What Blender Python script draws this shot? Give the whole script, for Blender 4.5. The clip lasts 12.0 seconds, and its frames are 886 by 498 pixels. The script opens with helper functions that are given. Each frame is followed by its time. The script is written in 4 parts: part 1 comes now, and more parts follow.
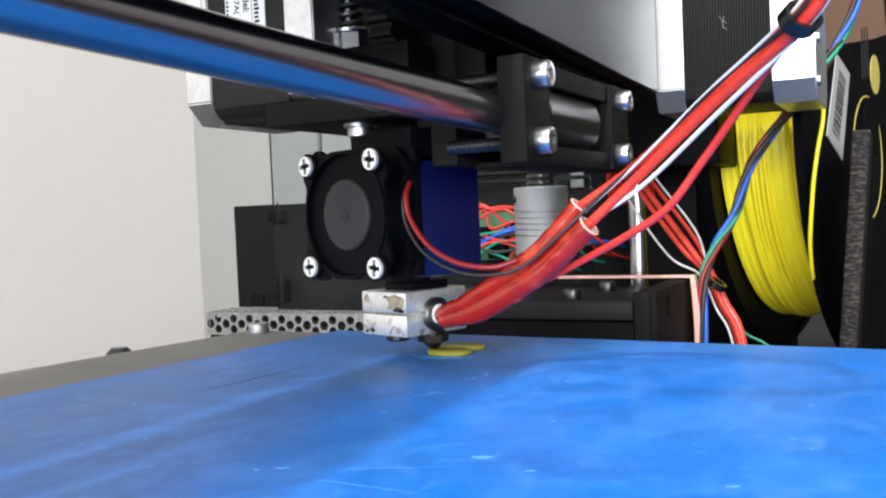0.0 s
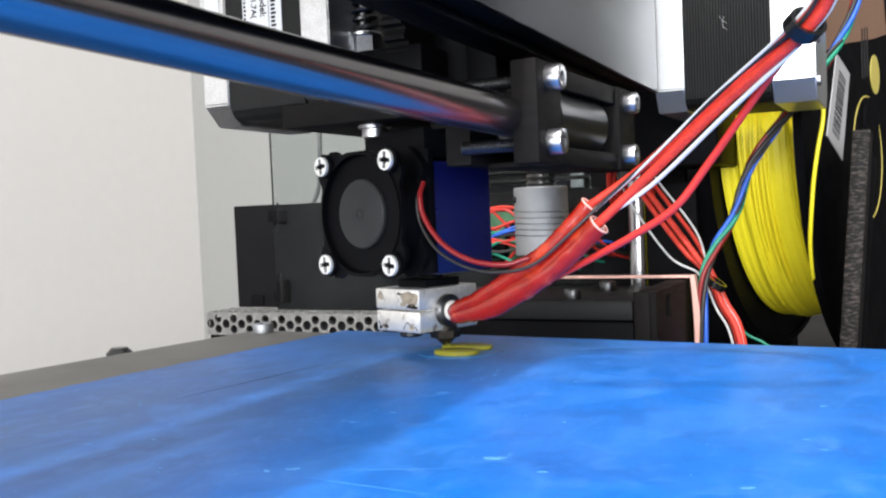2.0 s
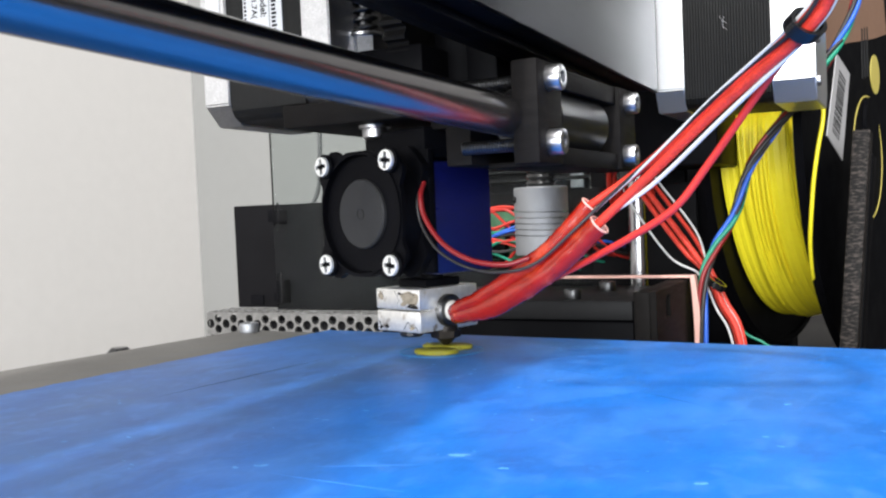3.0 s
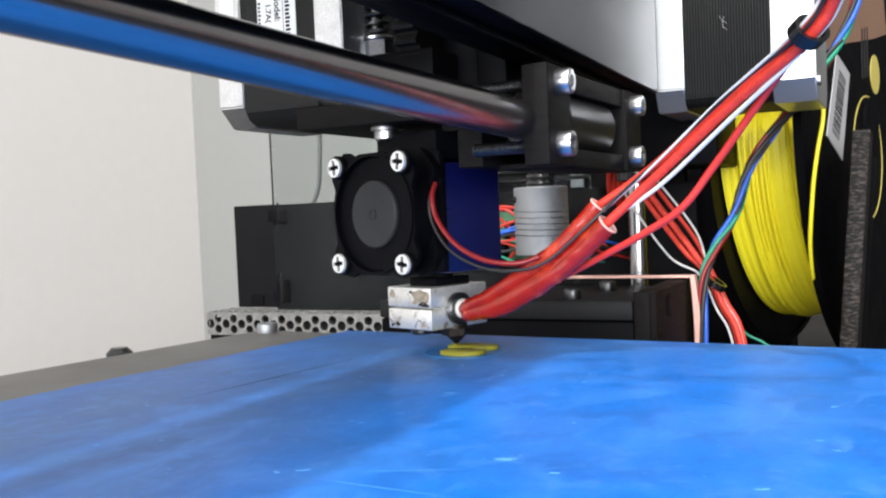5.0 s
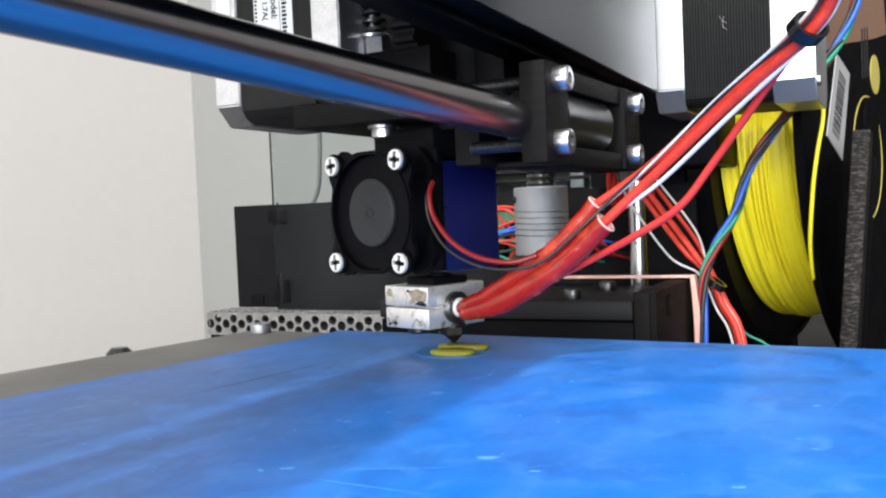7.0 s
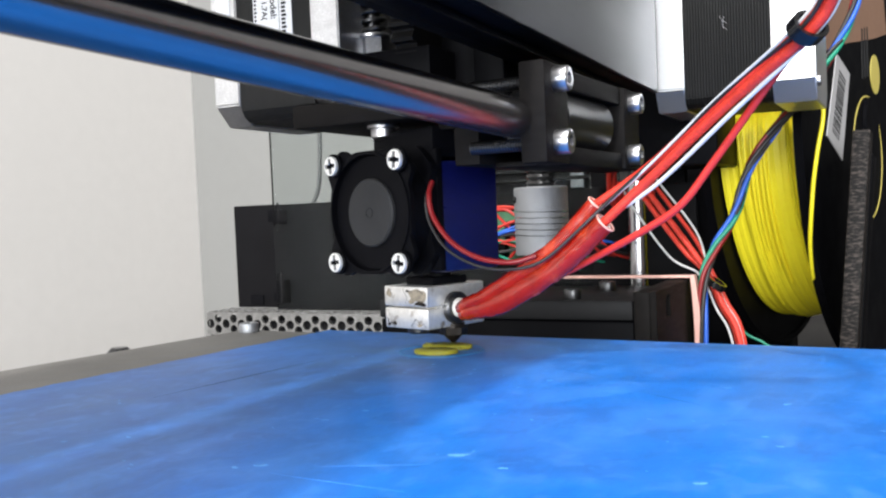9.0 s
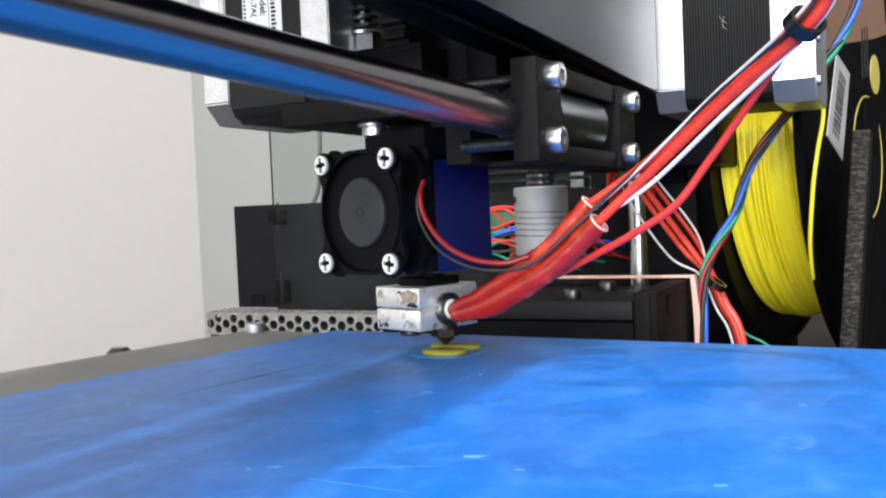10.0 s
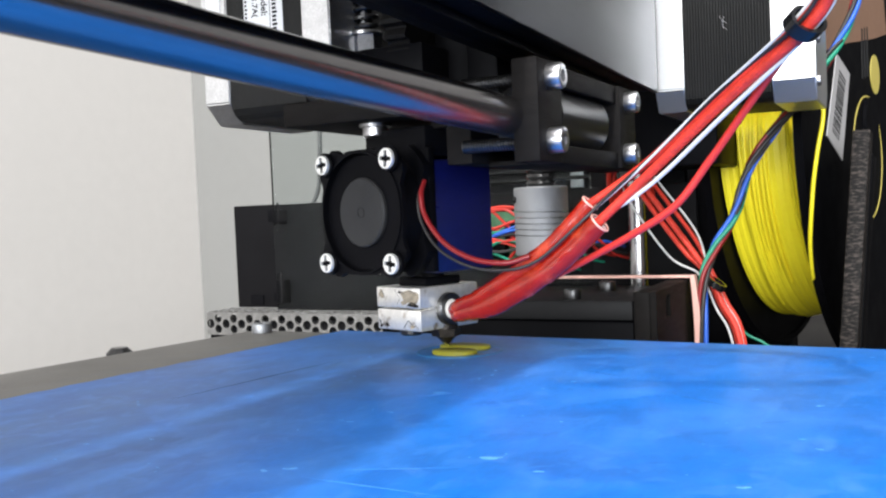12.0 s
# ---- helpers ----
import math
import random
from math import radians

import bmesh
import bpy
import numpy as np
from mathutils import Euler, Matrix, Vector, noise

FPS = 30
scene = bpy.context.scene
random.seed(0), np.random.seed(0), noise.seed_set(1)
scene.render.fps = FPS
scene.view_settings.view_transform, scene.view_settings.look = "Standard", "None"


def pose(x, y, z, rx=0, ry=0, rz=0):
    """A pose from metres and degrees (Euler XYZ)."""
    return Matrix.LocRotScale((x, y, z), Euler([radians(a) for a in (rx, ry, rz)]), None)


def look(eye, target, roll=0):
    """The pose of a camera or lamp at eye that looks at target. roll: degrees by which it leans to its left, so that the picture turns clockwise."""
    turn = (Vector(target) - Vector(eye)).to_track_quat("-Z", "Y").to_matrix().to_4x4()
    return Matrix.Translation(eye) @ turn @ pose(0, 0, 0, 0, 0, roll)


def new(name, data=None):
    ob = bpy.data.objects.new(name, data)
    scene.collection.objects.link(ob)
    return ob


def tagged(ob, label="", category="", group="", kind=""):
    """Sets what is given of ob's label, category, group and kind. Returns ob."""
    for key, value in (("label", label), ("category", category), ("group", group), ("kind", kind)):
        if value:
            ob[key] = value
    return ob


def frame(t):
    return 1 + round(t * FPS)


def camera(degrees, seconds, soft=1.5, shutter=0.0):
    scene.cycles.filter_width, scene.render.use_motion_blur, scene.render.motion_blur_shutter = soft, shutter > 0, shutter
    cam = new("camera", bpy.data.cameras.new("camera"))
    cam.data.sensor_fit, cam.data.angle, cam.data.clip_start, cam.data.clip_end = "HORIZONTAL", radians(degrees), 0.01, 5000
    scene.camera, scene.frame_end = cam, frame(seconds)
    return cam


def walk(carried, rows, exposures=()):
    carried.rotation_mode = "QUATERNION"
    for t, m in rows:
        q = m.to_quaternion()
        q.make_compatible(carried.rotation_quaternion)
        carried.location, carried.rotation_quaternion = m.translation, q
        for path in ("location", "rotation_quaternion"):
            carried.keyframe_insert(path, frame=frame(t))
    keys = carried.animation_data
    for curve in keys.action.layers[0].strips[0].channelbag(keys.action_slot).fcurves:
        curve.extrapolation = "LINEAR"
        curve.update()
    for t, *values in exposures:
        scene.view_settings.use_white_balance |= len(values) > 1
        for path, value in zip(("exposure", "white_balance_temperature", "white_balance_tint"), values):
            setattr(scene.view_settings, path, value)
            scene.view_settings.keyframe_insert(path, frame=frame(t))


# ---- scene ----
MM = 0.001
cam = camera(51.37, 12.0, soft=2.2)
EYE = Vector((0.0, 0.0, 0.0304))
AHEAD = Vector((math.cos(radians(27.066)) * math.cos(radians(2.201)), math.sin(radians(27.066)) * math.cos(radians(2.201)), -math.sin(radians(2.201))))
VIEW = look(EYE, EYE + AHEAD, -2.49)
walk(cam, [(0.0, VIEW), (12.0, VIEW)], exposures=[(0.0, 0.0, 6500, 10), (12.0, 0.0, 6500, 10)])

# ---- light: a dim indoor sky, a ceiling lamp, an added overhead fill and a window behind the camera ----
world = bpy.data.worlds.new("world")
scene.world = world
world.use_nodes = True
world.node_tree.nodes["Background"].inputs[0].default_value = (0.9, 0.95, 1.0, 1)
world.node_tree.nodes["Background"].inputs[1].default_value = 0.1


def area_lamp(name, eye, target, w, h, power, colour):
    data = bpy.data.lights.new(name, "AREA")
    data.shape, data.size, data.size_y, data.energy, data.color = "RECTANGLE", w, h, power, colour
    ob = new(name, data)
    ob.matrix_world = look(eye, target)
    return ob


area_lamp("ceiling_lamp", (-1.40, -0.17, 1.97), (0.17, 0.05, 0.0), 0.1, 0.1, 44, (1.0, 0.98, 0.95))
# added broad fill from above, for soft beam shade on the bed
area_lamp("overhead_fill", (-0.45, -0.55, 1.97), (-0.45, -0.55, 0.0), 1.0, 1.0, 36, (1.0, 0.99, 0.97))
area_lamp("window_light", (-1.98, -0.5, 0.33), (0.0, -0.5, 0.33), 2.2, 0.76, 103, (0.95, 0.98, 1.0))

# ---- materials ----


def material(name, colour, rough=0.5, metal=0.0, vary=0.12, grain=900.0, bump=0.15, coarse=60.0, stretch=(1, 1, 1), coat=0.0, second=None, mix=(0.45, 0.65), bump_grain=None, spec=0.5):
    """A surface with fine grain and coarse stains; second: a colour into which the coarse noise turns."""
    m = bpy.data.materials.new(name)
    m.use_nodes = True
    nt = m.node_tree
    b = nt.nodes["Principled BSDF"]
    b.inputs["Roughness"].default_value, b.inputs["Metallic"].default_value = rough, metal
    b.inputs["Specular IOR Level"].default_value = spec
    b.inputs["Coat Weight"].default_value, b.inputs["Coat Roughness"].default_value = coat, 0.12
    co = nt.nodes.new("ShaderNodeTexCoord")
    mp = nt.nodes.new("ShaderNodeMapping")
    mp.inputs["Scale"].default_value = stretch
    nt.links.new(co.outputs["Object"], mp.inputs[0])
    fine, big = nt.nodes.new("ShaderNodeTexNoise"), nt.nodes.new("ShaderNodeTexNoise")
    for node, scale in ((fine, grain), (big, coarse)):
        node.inputs["Scale"].default_value, node.inputs["Detail"].default_value = scale, 5
        nt.links.new(mp.outputs[0], node.inputs["Vector"])
    low, high = [c * (1 - vary) for c in colour], [min(1, c * (1 + vary)) for c in colour]
    ramp = nt.nodes.new("ShaderNodeValToRGB")
    ramp.color_ramp.elements[0].color, ramp.color_ramp.elements[1].color = (*low, 1), (*high, 1)
    ramp.color_ramp.elements[0].position, ramp.color_ramp.elements[1].position = 0.3, 0.7
    nt.links.new(fine.outputs["Fac"], ramp.inputs[0])
    over = nt.nodes.new("ShaderNodeMixRGB")
    over.inputs[2].default_value = (*(second or [c * (1 - vary) for c in colour]), 1)
    span = nt.nodes.new("ShaderNodeMapRange")
    span.inputs[1].default_value, span.inputs[2].default_value = mix
    span.inputs[4].default_value = 0.8
    nt.links.new(big.outputs["Fac"], span.inputs[0])
    nt.links.new(span.outputs[0], over.inputs[0])
    nt.links.new(ramp.outputs[0], over.inputs[1])
    nt.links.new(over.outputs[0], b.inputs["Base Color"])
    wear = nt.nodes.new("ShaderNodeMapRange")
    wear.inputs[3].default_value, wear.inputs[4].default_value = max(0.02, rough - 0.08), min(1, rough + 0.1)
    nt.links.new(big.outputs["Fac"], wear.inputs[0])
    nt.links.new(wear.outputs[0], b.inputs["Roughness"])
    if bump:
        bp = nt.nodes.new("ShaderNodeBump")
        bp.inputs["Strength"].default_value, bp.inputs["Distance"].default_value = bump, 0.0004
        src = fine
        if bump_grain:
            src = nt.nodes.new("ShaderNodeTexNoise")
            src.inputs["Scale"].default_value = bump_grain
            nt.links.new(mp.outputs[0], src.inputs["Vector"])
        nt.links.new(src.outputs["Fac"], bp.inputs["Height"])
        nt.links.new(bp.outputs[0], b.inputs["Normal"])
    return m


def glass_like(name, colour, rough=0.02):
    """A clear sheet: mostly see-through, with a gloss."""
    m = bpy.data.materials.new(name)
    m.use_nodes = True
    b = m.node_tree.nodes["Principled BSDF"]
    b.inputs["Base Color"].default_value = (*colour, 1)
    b.inputs["Roughness"].default_value = rough
    b.inputs["Transmission Weight"].default_value = 1.0
    b.inputs["IOR"].default_value = 1.15
    return m


def tape_material():
    """Blue masking tape: greyed uneven patches, pale rubbed patches, long fine streaks."""
    m = material("blue_masking_tape", (0.005, 0.150, 0.60), 0.36, 0, 0.10, 900, 0.04, 18, (0.6, 1.3, 1), 0.0, (0.010, 0.182, 0.68), (0.35, 0.75), spec=0.2)
    nt = m.node_tree
    b = nt.nodes["Principled BSDF"]
    co = nt.nodes.new("ShaderNodeTexCoord")
    last = b.inputs["Base Color"].links[0].from_socket
    for scale, stretch, lo, hi, most, colour, detail in ((13, (1, 0.8, 1), 0.42, 0.66, 0.55, (0.06, 0.14, 0.24), 4), (26, (0.8, 1, 1), 0.5, 0.7, 0.4, (0.06, 0.25, 0.78), 6), (38, (0.9, 0.6, 1), 0.52, 0.7, 0.5, (0.012, 0.10, 0.38), 6), (95, (1, 1, 1), 0.5, 0.66, 0.5, (0.012, 0.112, 0.45), 5), (210, (1, 1, 1), 0.54, 0.66, 0.45, (0.05, 0.22, 0.66), 4), (70, (0.7, 1, 1), 0.52, 0.68, 0.5, (0.05, 0.24, 0.75), 6), (170, (0.35, 1, 1), 0.6, 0.78, 0.35, (0.09, 0.31, 0.82), 3)):
        mp = nt.nodes.new("ShaderNodeMapping")
        mp.inputs["Scale"].default_value = stretch
        mp.inputs["Location"].default_value = (scale * 0.013, 0.3, 0)
        mp.inputs["Rotation"].default_value = (0, 0, 0.12)
        nt.links.new(co.outputs["Object"], mp.inputs[0])
        no = nt.nodes.new("ShaderNodeTexNoise")
        no.inputs["Scale"].default_value, no.inputs["Detail"].default_value, no.inputs["Distortion"].default_value = scale, detail, 0.6
        nt.links.new(mp.outputs[0], no.inputs["Vector"])
        span = nt.nodes.new("ShaderNodeMapRange")
        span.inputs[1].default_value, span.inputs[2].default_value, span.inputs[4].default_value = lo, hi, most
        nt.links.new(no.outputs["Fac"], span.inputs[0])
        over = nt.nodes.new("ShaderNodeMixRGB")
        over.inputs[2].default_value = (*colour, 1)
        nt.links.new(span.outputs[0], over.inputs[0])
        nt.links.new(last, over.inputs[1])
        last = over.outputs[0]
    nt.links.new(last, b.inputs["Base Color"])
    return m


M = {}
M["black_print"] = material("black_printed_plastic", (0.008, 0.007, 0.0068), 0.55, 0, 0.25, 1500, 0.35, 120, (1, 1, 6), spec=0.08)
M["black_plastic"] = material("black_moulded_plastic", (0.0036, 0.0036, 0.0046), 0.45, 0, 0.2, 2500, 0.06, 90, spec=0.035)
M["black_gloss"] = material("black_glossy_plastic", (0.008, 0.008, 0.009), 0.18, 0, 0.15, 2500, 0.03, 60)
M["dark_paint"] = material("dark_powder_coat", (0.0062, 0.006, 0.007), 0.6, 0, 0.2, 2600, 0.2, 40, spec=0.06)
M["grey_hub"] = material("grey_sticker", (0.025, 0.025, 0.026), 0.55, 0, 0.08, 2000, 0.05, 150, spec=0.12)
M["steel"] = material("polished_steel", (0.62, 0.62, 0.63), 0.13, 1, 0.05, 900, 0.02, 200, (0.2, 1, 1))
M["rod_steel"] = material("ground_steel_rod", (0.37, 0.36, 0.37), 0.21, 1, 0.06, 1200, 0.03, 80, (0.1, 1, 1))
M["bolt"] = material("zinc_bolt", (0.52, 0.52, 0.54), 0.3, 1, 0.12, 1800, 0.06, 300)
M["socket"] = material("dark_recess", (0.03, 0.03, 0.03), 0.5, 1, 0.1, 1500, 0.0, 200)
M["alu"] = material("satin_aluminium", (0.05, 0.051, 0.053), 0.36, 1, 0.12, 500, 0.06, 30, (0.15, 1, 1))
M["alu"].node_tree.nodes["Principled BSDF"].inputs["Specular Tint"].default_value = (0.6, 0.6, 0.61, 1)
M["bearing"] = material("dark_bearing_shell", (0.007, 0.007, 0.008), 0.3, 0, 0.1, 900, 0.03, 100, (0.2, 1, 1), spec=0.2)
M["dark_steel"] = material("oiled_dark_steel", (0.09, 0.09, 0.093), 0.36, 1, 0.2, 900, 0.05, 200)
M["coupler"] = material("bead_blasted_aluminium", (0.36, 0.37, 0.39), 0.58, 1, 0.05, 3000, 0.1, 120)
M["screw"] = material("nickel_screw", (0.85, 0.85, 0.83), 0.35, 0.6, 0.04, 900, 0.05, 200)
M["cap"] = material("cast_motor_cap", (0.92, 0.92, 0.93), 0.32, 1.0, 0.03, 2600, 0.12, 20)
M["cast"] = material("dull_cast_cap", (0.52, 0.52, 0.53), 0.36, 1.0, 0.16, 2600, 0.4, 150)
M["lamination"] = material("black_laminations", (0.007, 0.007, 0.007), 0.45, 0, 0.3, 1400, 0.3, 120, (1, 12, 0.4), spec=0.2)
M["block"] = material("scraped_aluminium", (0.78, 0.765, 0.735), 0.36, 0.8, 0.1, 700, 0.25, 260, (1, 1, 1), 0, (0.2, 0.14, 0.08), (0.62, 0.72))
M["tape"] = tape_material()
M["tape_scuff"] = material("scuffed_blue_tape", (0.10, 0.36, 0.82), 0.5, 0, 0.2, 1200, 0.3, 200)
M["tape_rub"] = material("rubbed_dark_tape", (0.012, 0.11, 0.42), 0.5, 0, 0.2, 1200, 0.1, 300)
M["tape_pale"] = material("rubbed_pale_tape", (0.05, 0.25, 0.76), 0.5, 0, 0.2, 1200, 0.1, 300)
M["bed_plate"] = material("dark_bed_plate", (0.17, 0.163, 0.155), 0.5, 0.2, 0.12, 1800, 0.08, 50)
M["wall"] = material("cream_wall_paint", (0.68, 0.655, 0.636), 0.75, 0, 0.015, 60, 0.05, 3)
# the cream wall again, with the east side's shade put into its colour
M["shaded_wall"] = material("shaded_cream_wall_paint", (0.27, 0.268, 0.26), 0.75, 0, 0.015, 60, 0.05, 3)
# unseen walls, greyed to hold down bounce and reflections
M["grey_wall"] = material("grey_wall_paint", (0.09, 0.09, 0.094), 0.75, 0, 0.03, 120, 0.08, 3)
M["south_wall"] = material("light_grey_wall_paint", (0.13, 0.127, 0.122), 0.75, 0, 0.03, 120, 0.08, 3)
# made-up dark lower wall that narrows the highlight mirrored in the rod
M["reflection_base"] = material("dark_reflection_base", (0.022, 0.021, 0.021), 0.6, 0, 0.06, 120, 0.08, 3, spec=0.2)
M["table"] = material("dark_table", (0.03, 0.028, 0.027), 0.6, 0, 0.2, 300, 0.1, 12)
M["ceiling"] = material("white_ceiling", (0.8, 0.8, 0.78), 0.8, 0, 0.02, 100, 0.05, 3)
M["red_sleeve"] = material("red_heat_shrink", (0.27, 0.009, 0.003), 0.24, 0, 0.2, 260, 0.7, 190, (1, 1, 1), 0.25, (0.40, 0.036, 0.010), (0.52, 0.64), spec=0.4)
M["red_wire"] = material("red_insulation", (0.60, 0.036, 0.028), 0.36, 0, 0.06, 900, 0.05, 120)
M["red_braid"] = material("red_braided_sleeve", (0.68, 0.045, 0.026), 0.42, 0, 0.22, 2400, 0.6, 400)
# red insulation with the shade around the fan wire put into its colour
M["shaded_red"] = material("shaded_red_insulation", (0.22, 0.010, 0.012), 0.36, 0, 0.06, 900, 0.05, 120)
M["black_wire"] = material("black_insulation", (0.02, 0.018, 0.018), 0.4, 0, 0.1, 900, 0.05, 120)
M["white_wire"] = material("white_insulation", (0.66, 0.66, 0.66), 0.45, 0, 0.04, 900, 0.05, 120, spec=0.3)
M["blue_wire"] = material("blue_insulation", (0.02, 0.11, 0.55), 0.38, 0, 0.06, 900, 0.05, 120)
M["green_wire"] = material("green_insulation", (0.012, 0.24, 0.15), 0.38, 0, 0.06, 900, 0.05, 120)
M["blue_print"] = material("translucent_blue_plastic", (0.003, 0.005, 0.06), 0.3, 0, 0.15, 700, 0.2, 90, (1, 1, 5))
M["yellow"] = material("yellow_filament", (1.0, 0.84, 0.03), 0.36, 0, 0.04, 600, 0.05, 40)
# printed filament, darkened to olive by the shade under the hot end
M["shaded_yellow_print"] = material("shaded_yellow_layers", (0.29, 0.275, 0.022), 0.4, 0, 0.15, 1500, 0.35, 300)
M["skirt"] = material("thin_yellow_line", (0.02, 0.17, 0.38), 0.5, 0, 0.15, 900, 0.1, 200)
M["label"] = material("white_paper_label", (0.82, 0.82, 0.82), 0.55, 0, 0.03, 900, 0.03, 60)
M["ink"] = material("black_ink", (0.004, 0.004, 0.005), 0.8, 0, 0.1, 900, 0.0, 60, spec=0.05)
M["brass"] = material("stained_brass", (0.016, 0.012, 0.009), 0.45, 0.6, 0.3, 900, 0.2, 300)
M["residue"] = material("burnt_plastic_film", (0.33, 0.28, 0.21), 0.5, 0.3, 0.35, 900, 0.2, 500)
M["rim"] = material("pale_red_rim", (0.8, 0.42, 0.36), 0.4, 0, 0.05, 900, 0.05, 200)
M["gear"] = material("worn_black_gear", (0.010, 0.0095, 0.0095), 0.5, 0, 0.2, 1500, 0.2, 120, spec=0.1)
M["cable_grey"] = material("grey_cable_jacket", (0.1, 0.1, 0.1), 0.5, 0, 0.08, 900, 0.05, 60, spec=0.2)
M["pink"] = material("pink_rubber", (0.72, 0.42, 0.36), 0.5, 0, 0.08, 900, 0.1, 60)
M["perf"] = material("galvanised_steel", (0.27, 0.266, 0.262), 0.36, 0.9, 0.2, 500, 0.12, 160)
M["pcb"] = material("green_circuit_board", (0.05, 0.16, 0.08), 0.4, 0, 0.3, 900, 0.1, 300)
M["speckle"] = material("dark_speckled_print", (0.006, 0.0055, 0.0055), 0.6, 0, 0.4, 1100, 0.6, 420, (1.1, 1.1, 3.0), 0, (0.075, 0.062, 0.056), (0.46, 0.7), spec=0.15)
M["sticker"] = material("glossy_paper_sticker", (0.5, 0.49, 0.5), 0.4, 0, 0.03, 900, 0.03, 60)
# colour of the reflection painted on the spool flange
M["tan"] = material("tan_reflection_colour", (0.25, 0.14, 0.09), 0.6, 0, 0.06, 500, 0.05, 40)
M["grey_plastic"] = material("grey_plastic", (0.014, 0.014, 0.015), 0.5, 0, 0.08, 900, 0.05, 60, spec=0.1)
M["ceramic"] = material("white_ceramic", (0.7, 0.68, 0.64), 0.6, 0, 0.03, 900, 0.03, 60, spec=0.2)
M["gold"] = material("yellow_ink", (0.6, 0.5, 0.12), 0.5, 0, 0.05, 900, 0.0, 60)
M["glass"] = glass_like("clear_acrylic", (0.70, 0.74, 0.73))

# ---- mesh helpers, all in millimetres ----


def box(bm, x0, x1, y0, y1, z0, z1, bevel=0.0, m=None, seg=2):
    got = bmesh.ops.create_cube(bm, size=1.0, matrix=Matrix.LocRotScale(((x0 + x1) / 2, (y0 + y1) / 2, (z0 + z1) / 2), None, (x1 - x0, y1 - y0, z1 - z0)))
    vs = got["verts"]
    if bevel:
        es = list({e for v in vs for e in v.link_edges})
        out = bmesh.ops.bevel(bm, geom=es, offset=bevel, segments=seg, affect="EDGES", profile=0.5)
        vs = list({v for f in out["faces"] for v in f.verts} | {v for v in vs if v.is_valid})
    if m is not None:
        bmesh.ops.transform(bm, matrix=m, verts=vs)
    return vs


def cyl(bm, a, b, r, seg=24, r2=None, bevel=0.0):
    """A closed cylinder or cone from a to b, with softened rims."""
    a, b = Vector(a), Vector(b)
    r2 = r if r2 is None else r2
    d = (b - a)
    q = d.to_track_quat("Z", "Y").to_matrix()
    n = d.normalized()
    rings = [(a, r), (b, r2)]
    if bevel:
        rings = [(a, r - bevel), (a + n * bevel, r), (b - n * bevel, r2), (b, r2 - bevel)]
    made = []
    for p, rad in rings:
        made.append([bm.verts.new(p + q @ Vector((rad * math.cos(2 * math.pi * i / seg), rad * math.sin(2 * math.pi * i / seg), 0))) for i in range(seg)])
    for lo, hi in zip(made, made[1:]):
        for i in range(seg):
            bm.faces.new((lo[i], lo[(i + 1) % seg], hi[(i + 1) % seg], hi[i]))
    bm.faces.new(made[0][::-1])
    bm.faces.new(made[-1])
    return [v for ring in made for v in ring]


def smooth_path(points, steps=8):
    """Catmull-Rom through the points."""
    p = [Vector(q) for q in points]
    p = [p[0] * 2 - p[1], *p, p[-1] * 2 - p[-2]]
    out = []
    for i in range(1, len(p) - 2):
        for k in range(steps):
            t = k / steps
            out.append(0.5 * (2 * p[i] + (p[i + 1] - p[i - 1]) * t + (2 * p[i - 1] - 5 * p[i] + 4 * p[i + 1] - p[i + 2]) * t * t + (3 * p[i] - p[i - 1] - 3 * p[i + 1] + p[i + 2]) * t ** 3))
    return out + [p[-2]]


def tube(bm, points, r, seg=12, steps=8, radii=None, rough_by=0.0):
    """A round cable along the points. radii: its radius at each given point."""
    path = smooth_path(points, steps)
    n = len(path)
    side = None
    rings = []
    for i, c in enumerate(path):
        d = (path[min(i + 1, n - 1)] - path[max(i - 1, 0)]).normalized()
        side = (side - d * side.dot(d)).normalized() if side else d.orthogonal().normalized()
        up = d.cross(side)
        rad = r
        if radii:
            k = i / steps
            lo = min(int(k), len(radii) - 2)
            rad = radii[lo] + (radii[lo + 1] - radii[lo]) * (k - lo)
        rings.append([bm.verts.new(c + (side * math.cos(2 * math.pi * j / seg) + up * math.sin(2 * math.pi * j / seg)) * (rad + rough_by * (random.random() - 0.5))) for j in range(seg)])
    for lo, hi in zip(rings, rings[1:]):
        for j in range(seg):
            bm.faces.new((lo[j], lo[(j + 1) % seg], hi[(j + 1) % seg], hi[j]))
    bm.faces.new(rings[0][::-1])
    bm.faces.new(rings[-1])


def prism(bm, outline, m, z0, z1):
    """A plate with that outline in the x-y plane of m, from z0 to z1."""
    lo = [bm.verts.new(m @ Vector((x, y, z0))) for x, y in outline]
    hi = [bm.verts.new(m @ Vector((x, y, z1))) for x, y in outline]
    n = len(outline)
    for i in range(n):
        bm.faces.new((lo[i], lo[(i + 1) % n], hi[(i + 1) % n], hi[i]))
    bm.faces.new(lo[::-1])
    bm.faces.new(hi)


def ring_plate(bm, outer, inner, m, z0, z1):
    """A plate with a hole: outer and inner outlines of equal length."""
    n = len(outer)
    loops = [[bm.verts.new(m @ Vector((x, y, z))) for x, y in o] for o, z in ((outer, z0), (outer, z1), (inner, z1), (inner, z0))]
    for a, b in zip(loops, loops[1:] + loops[:1]):
        for i in range(n):
            bm.faces.new((a[i], a[(i + 1) % n], b[(i + 1) % n], b[i]))


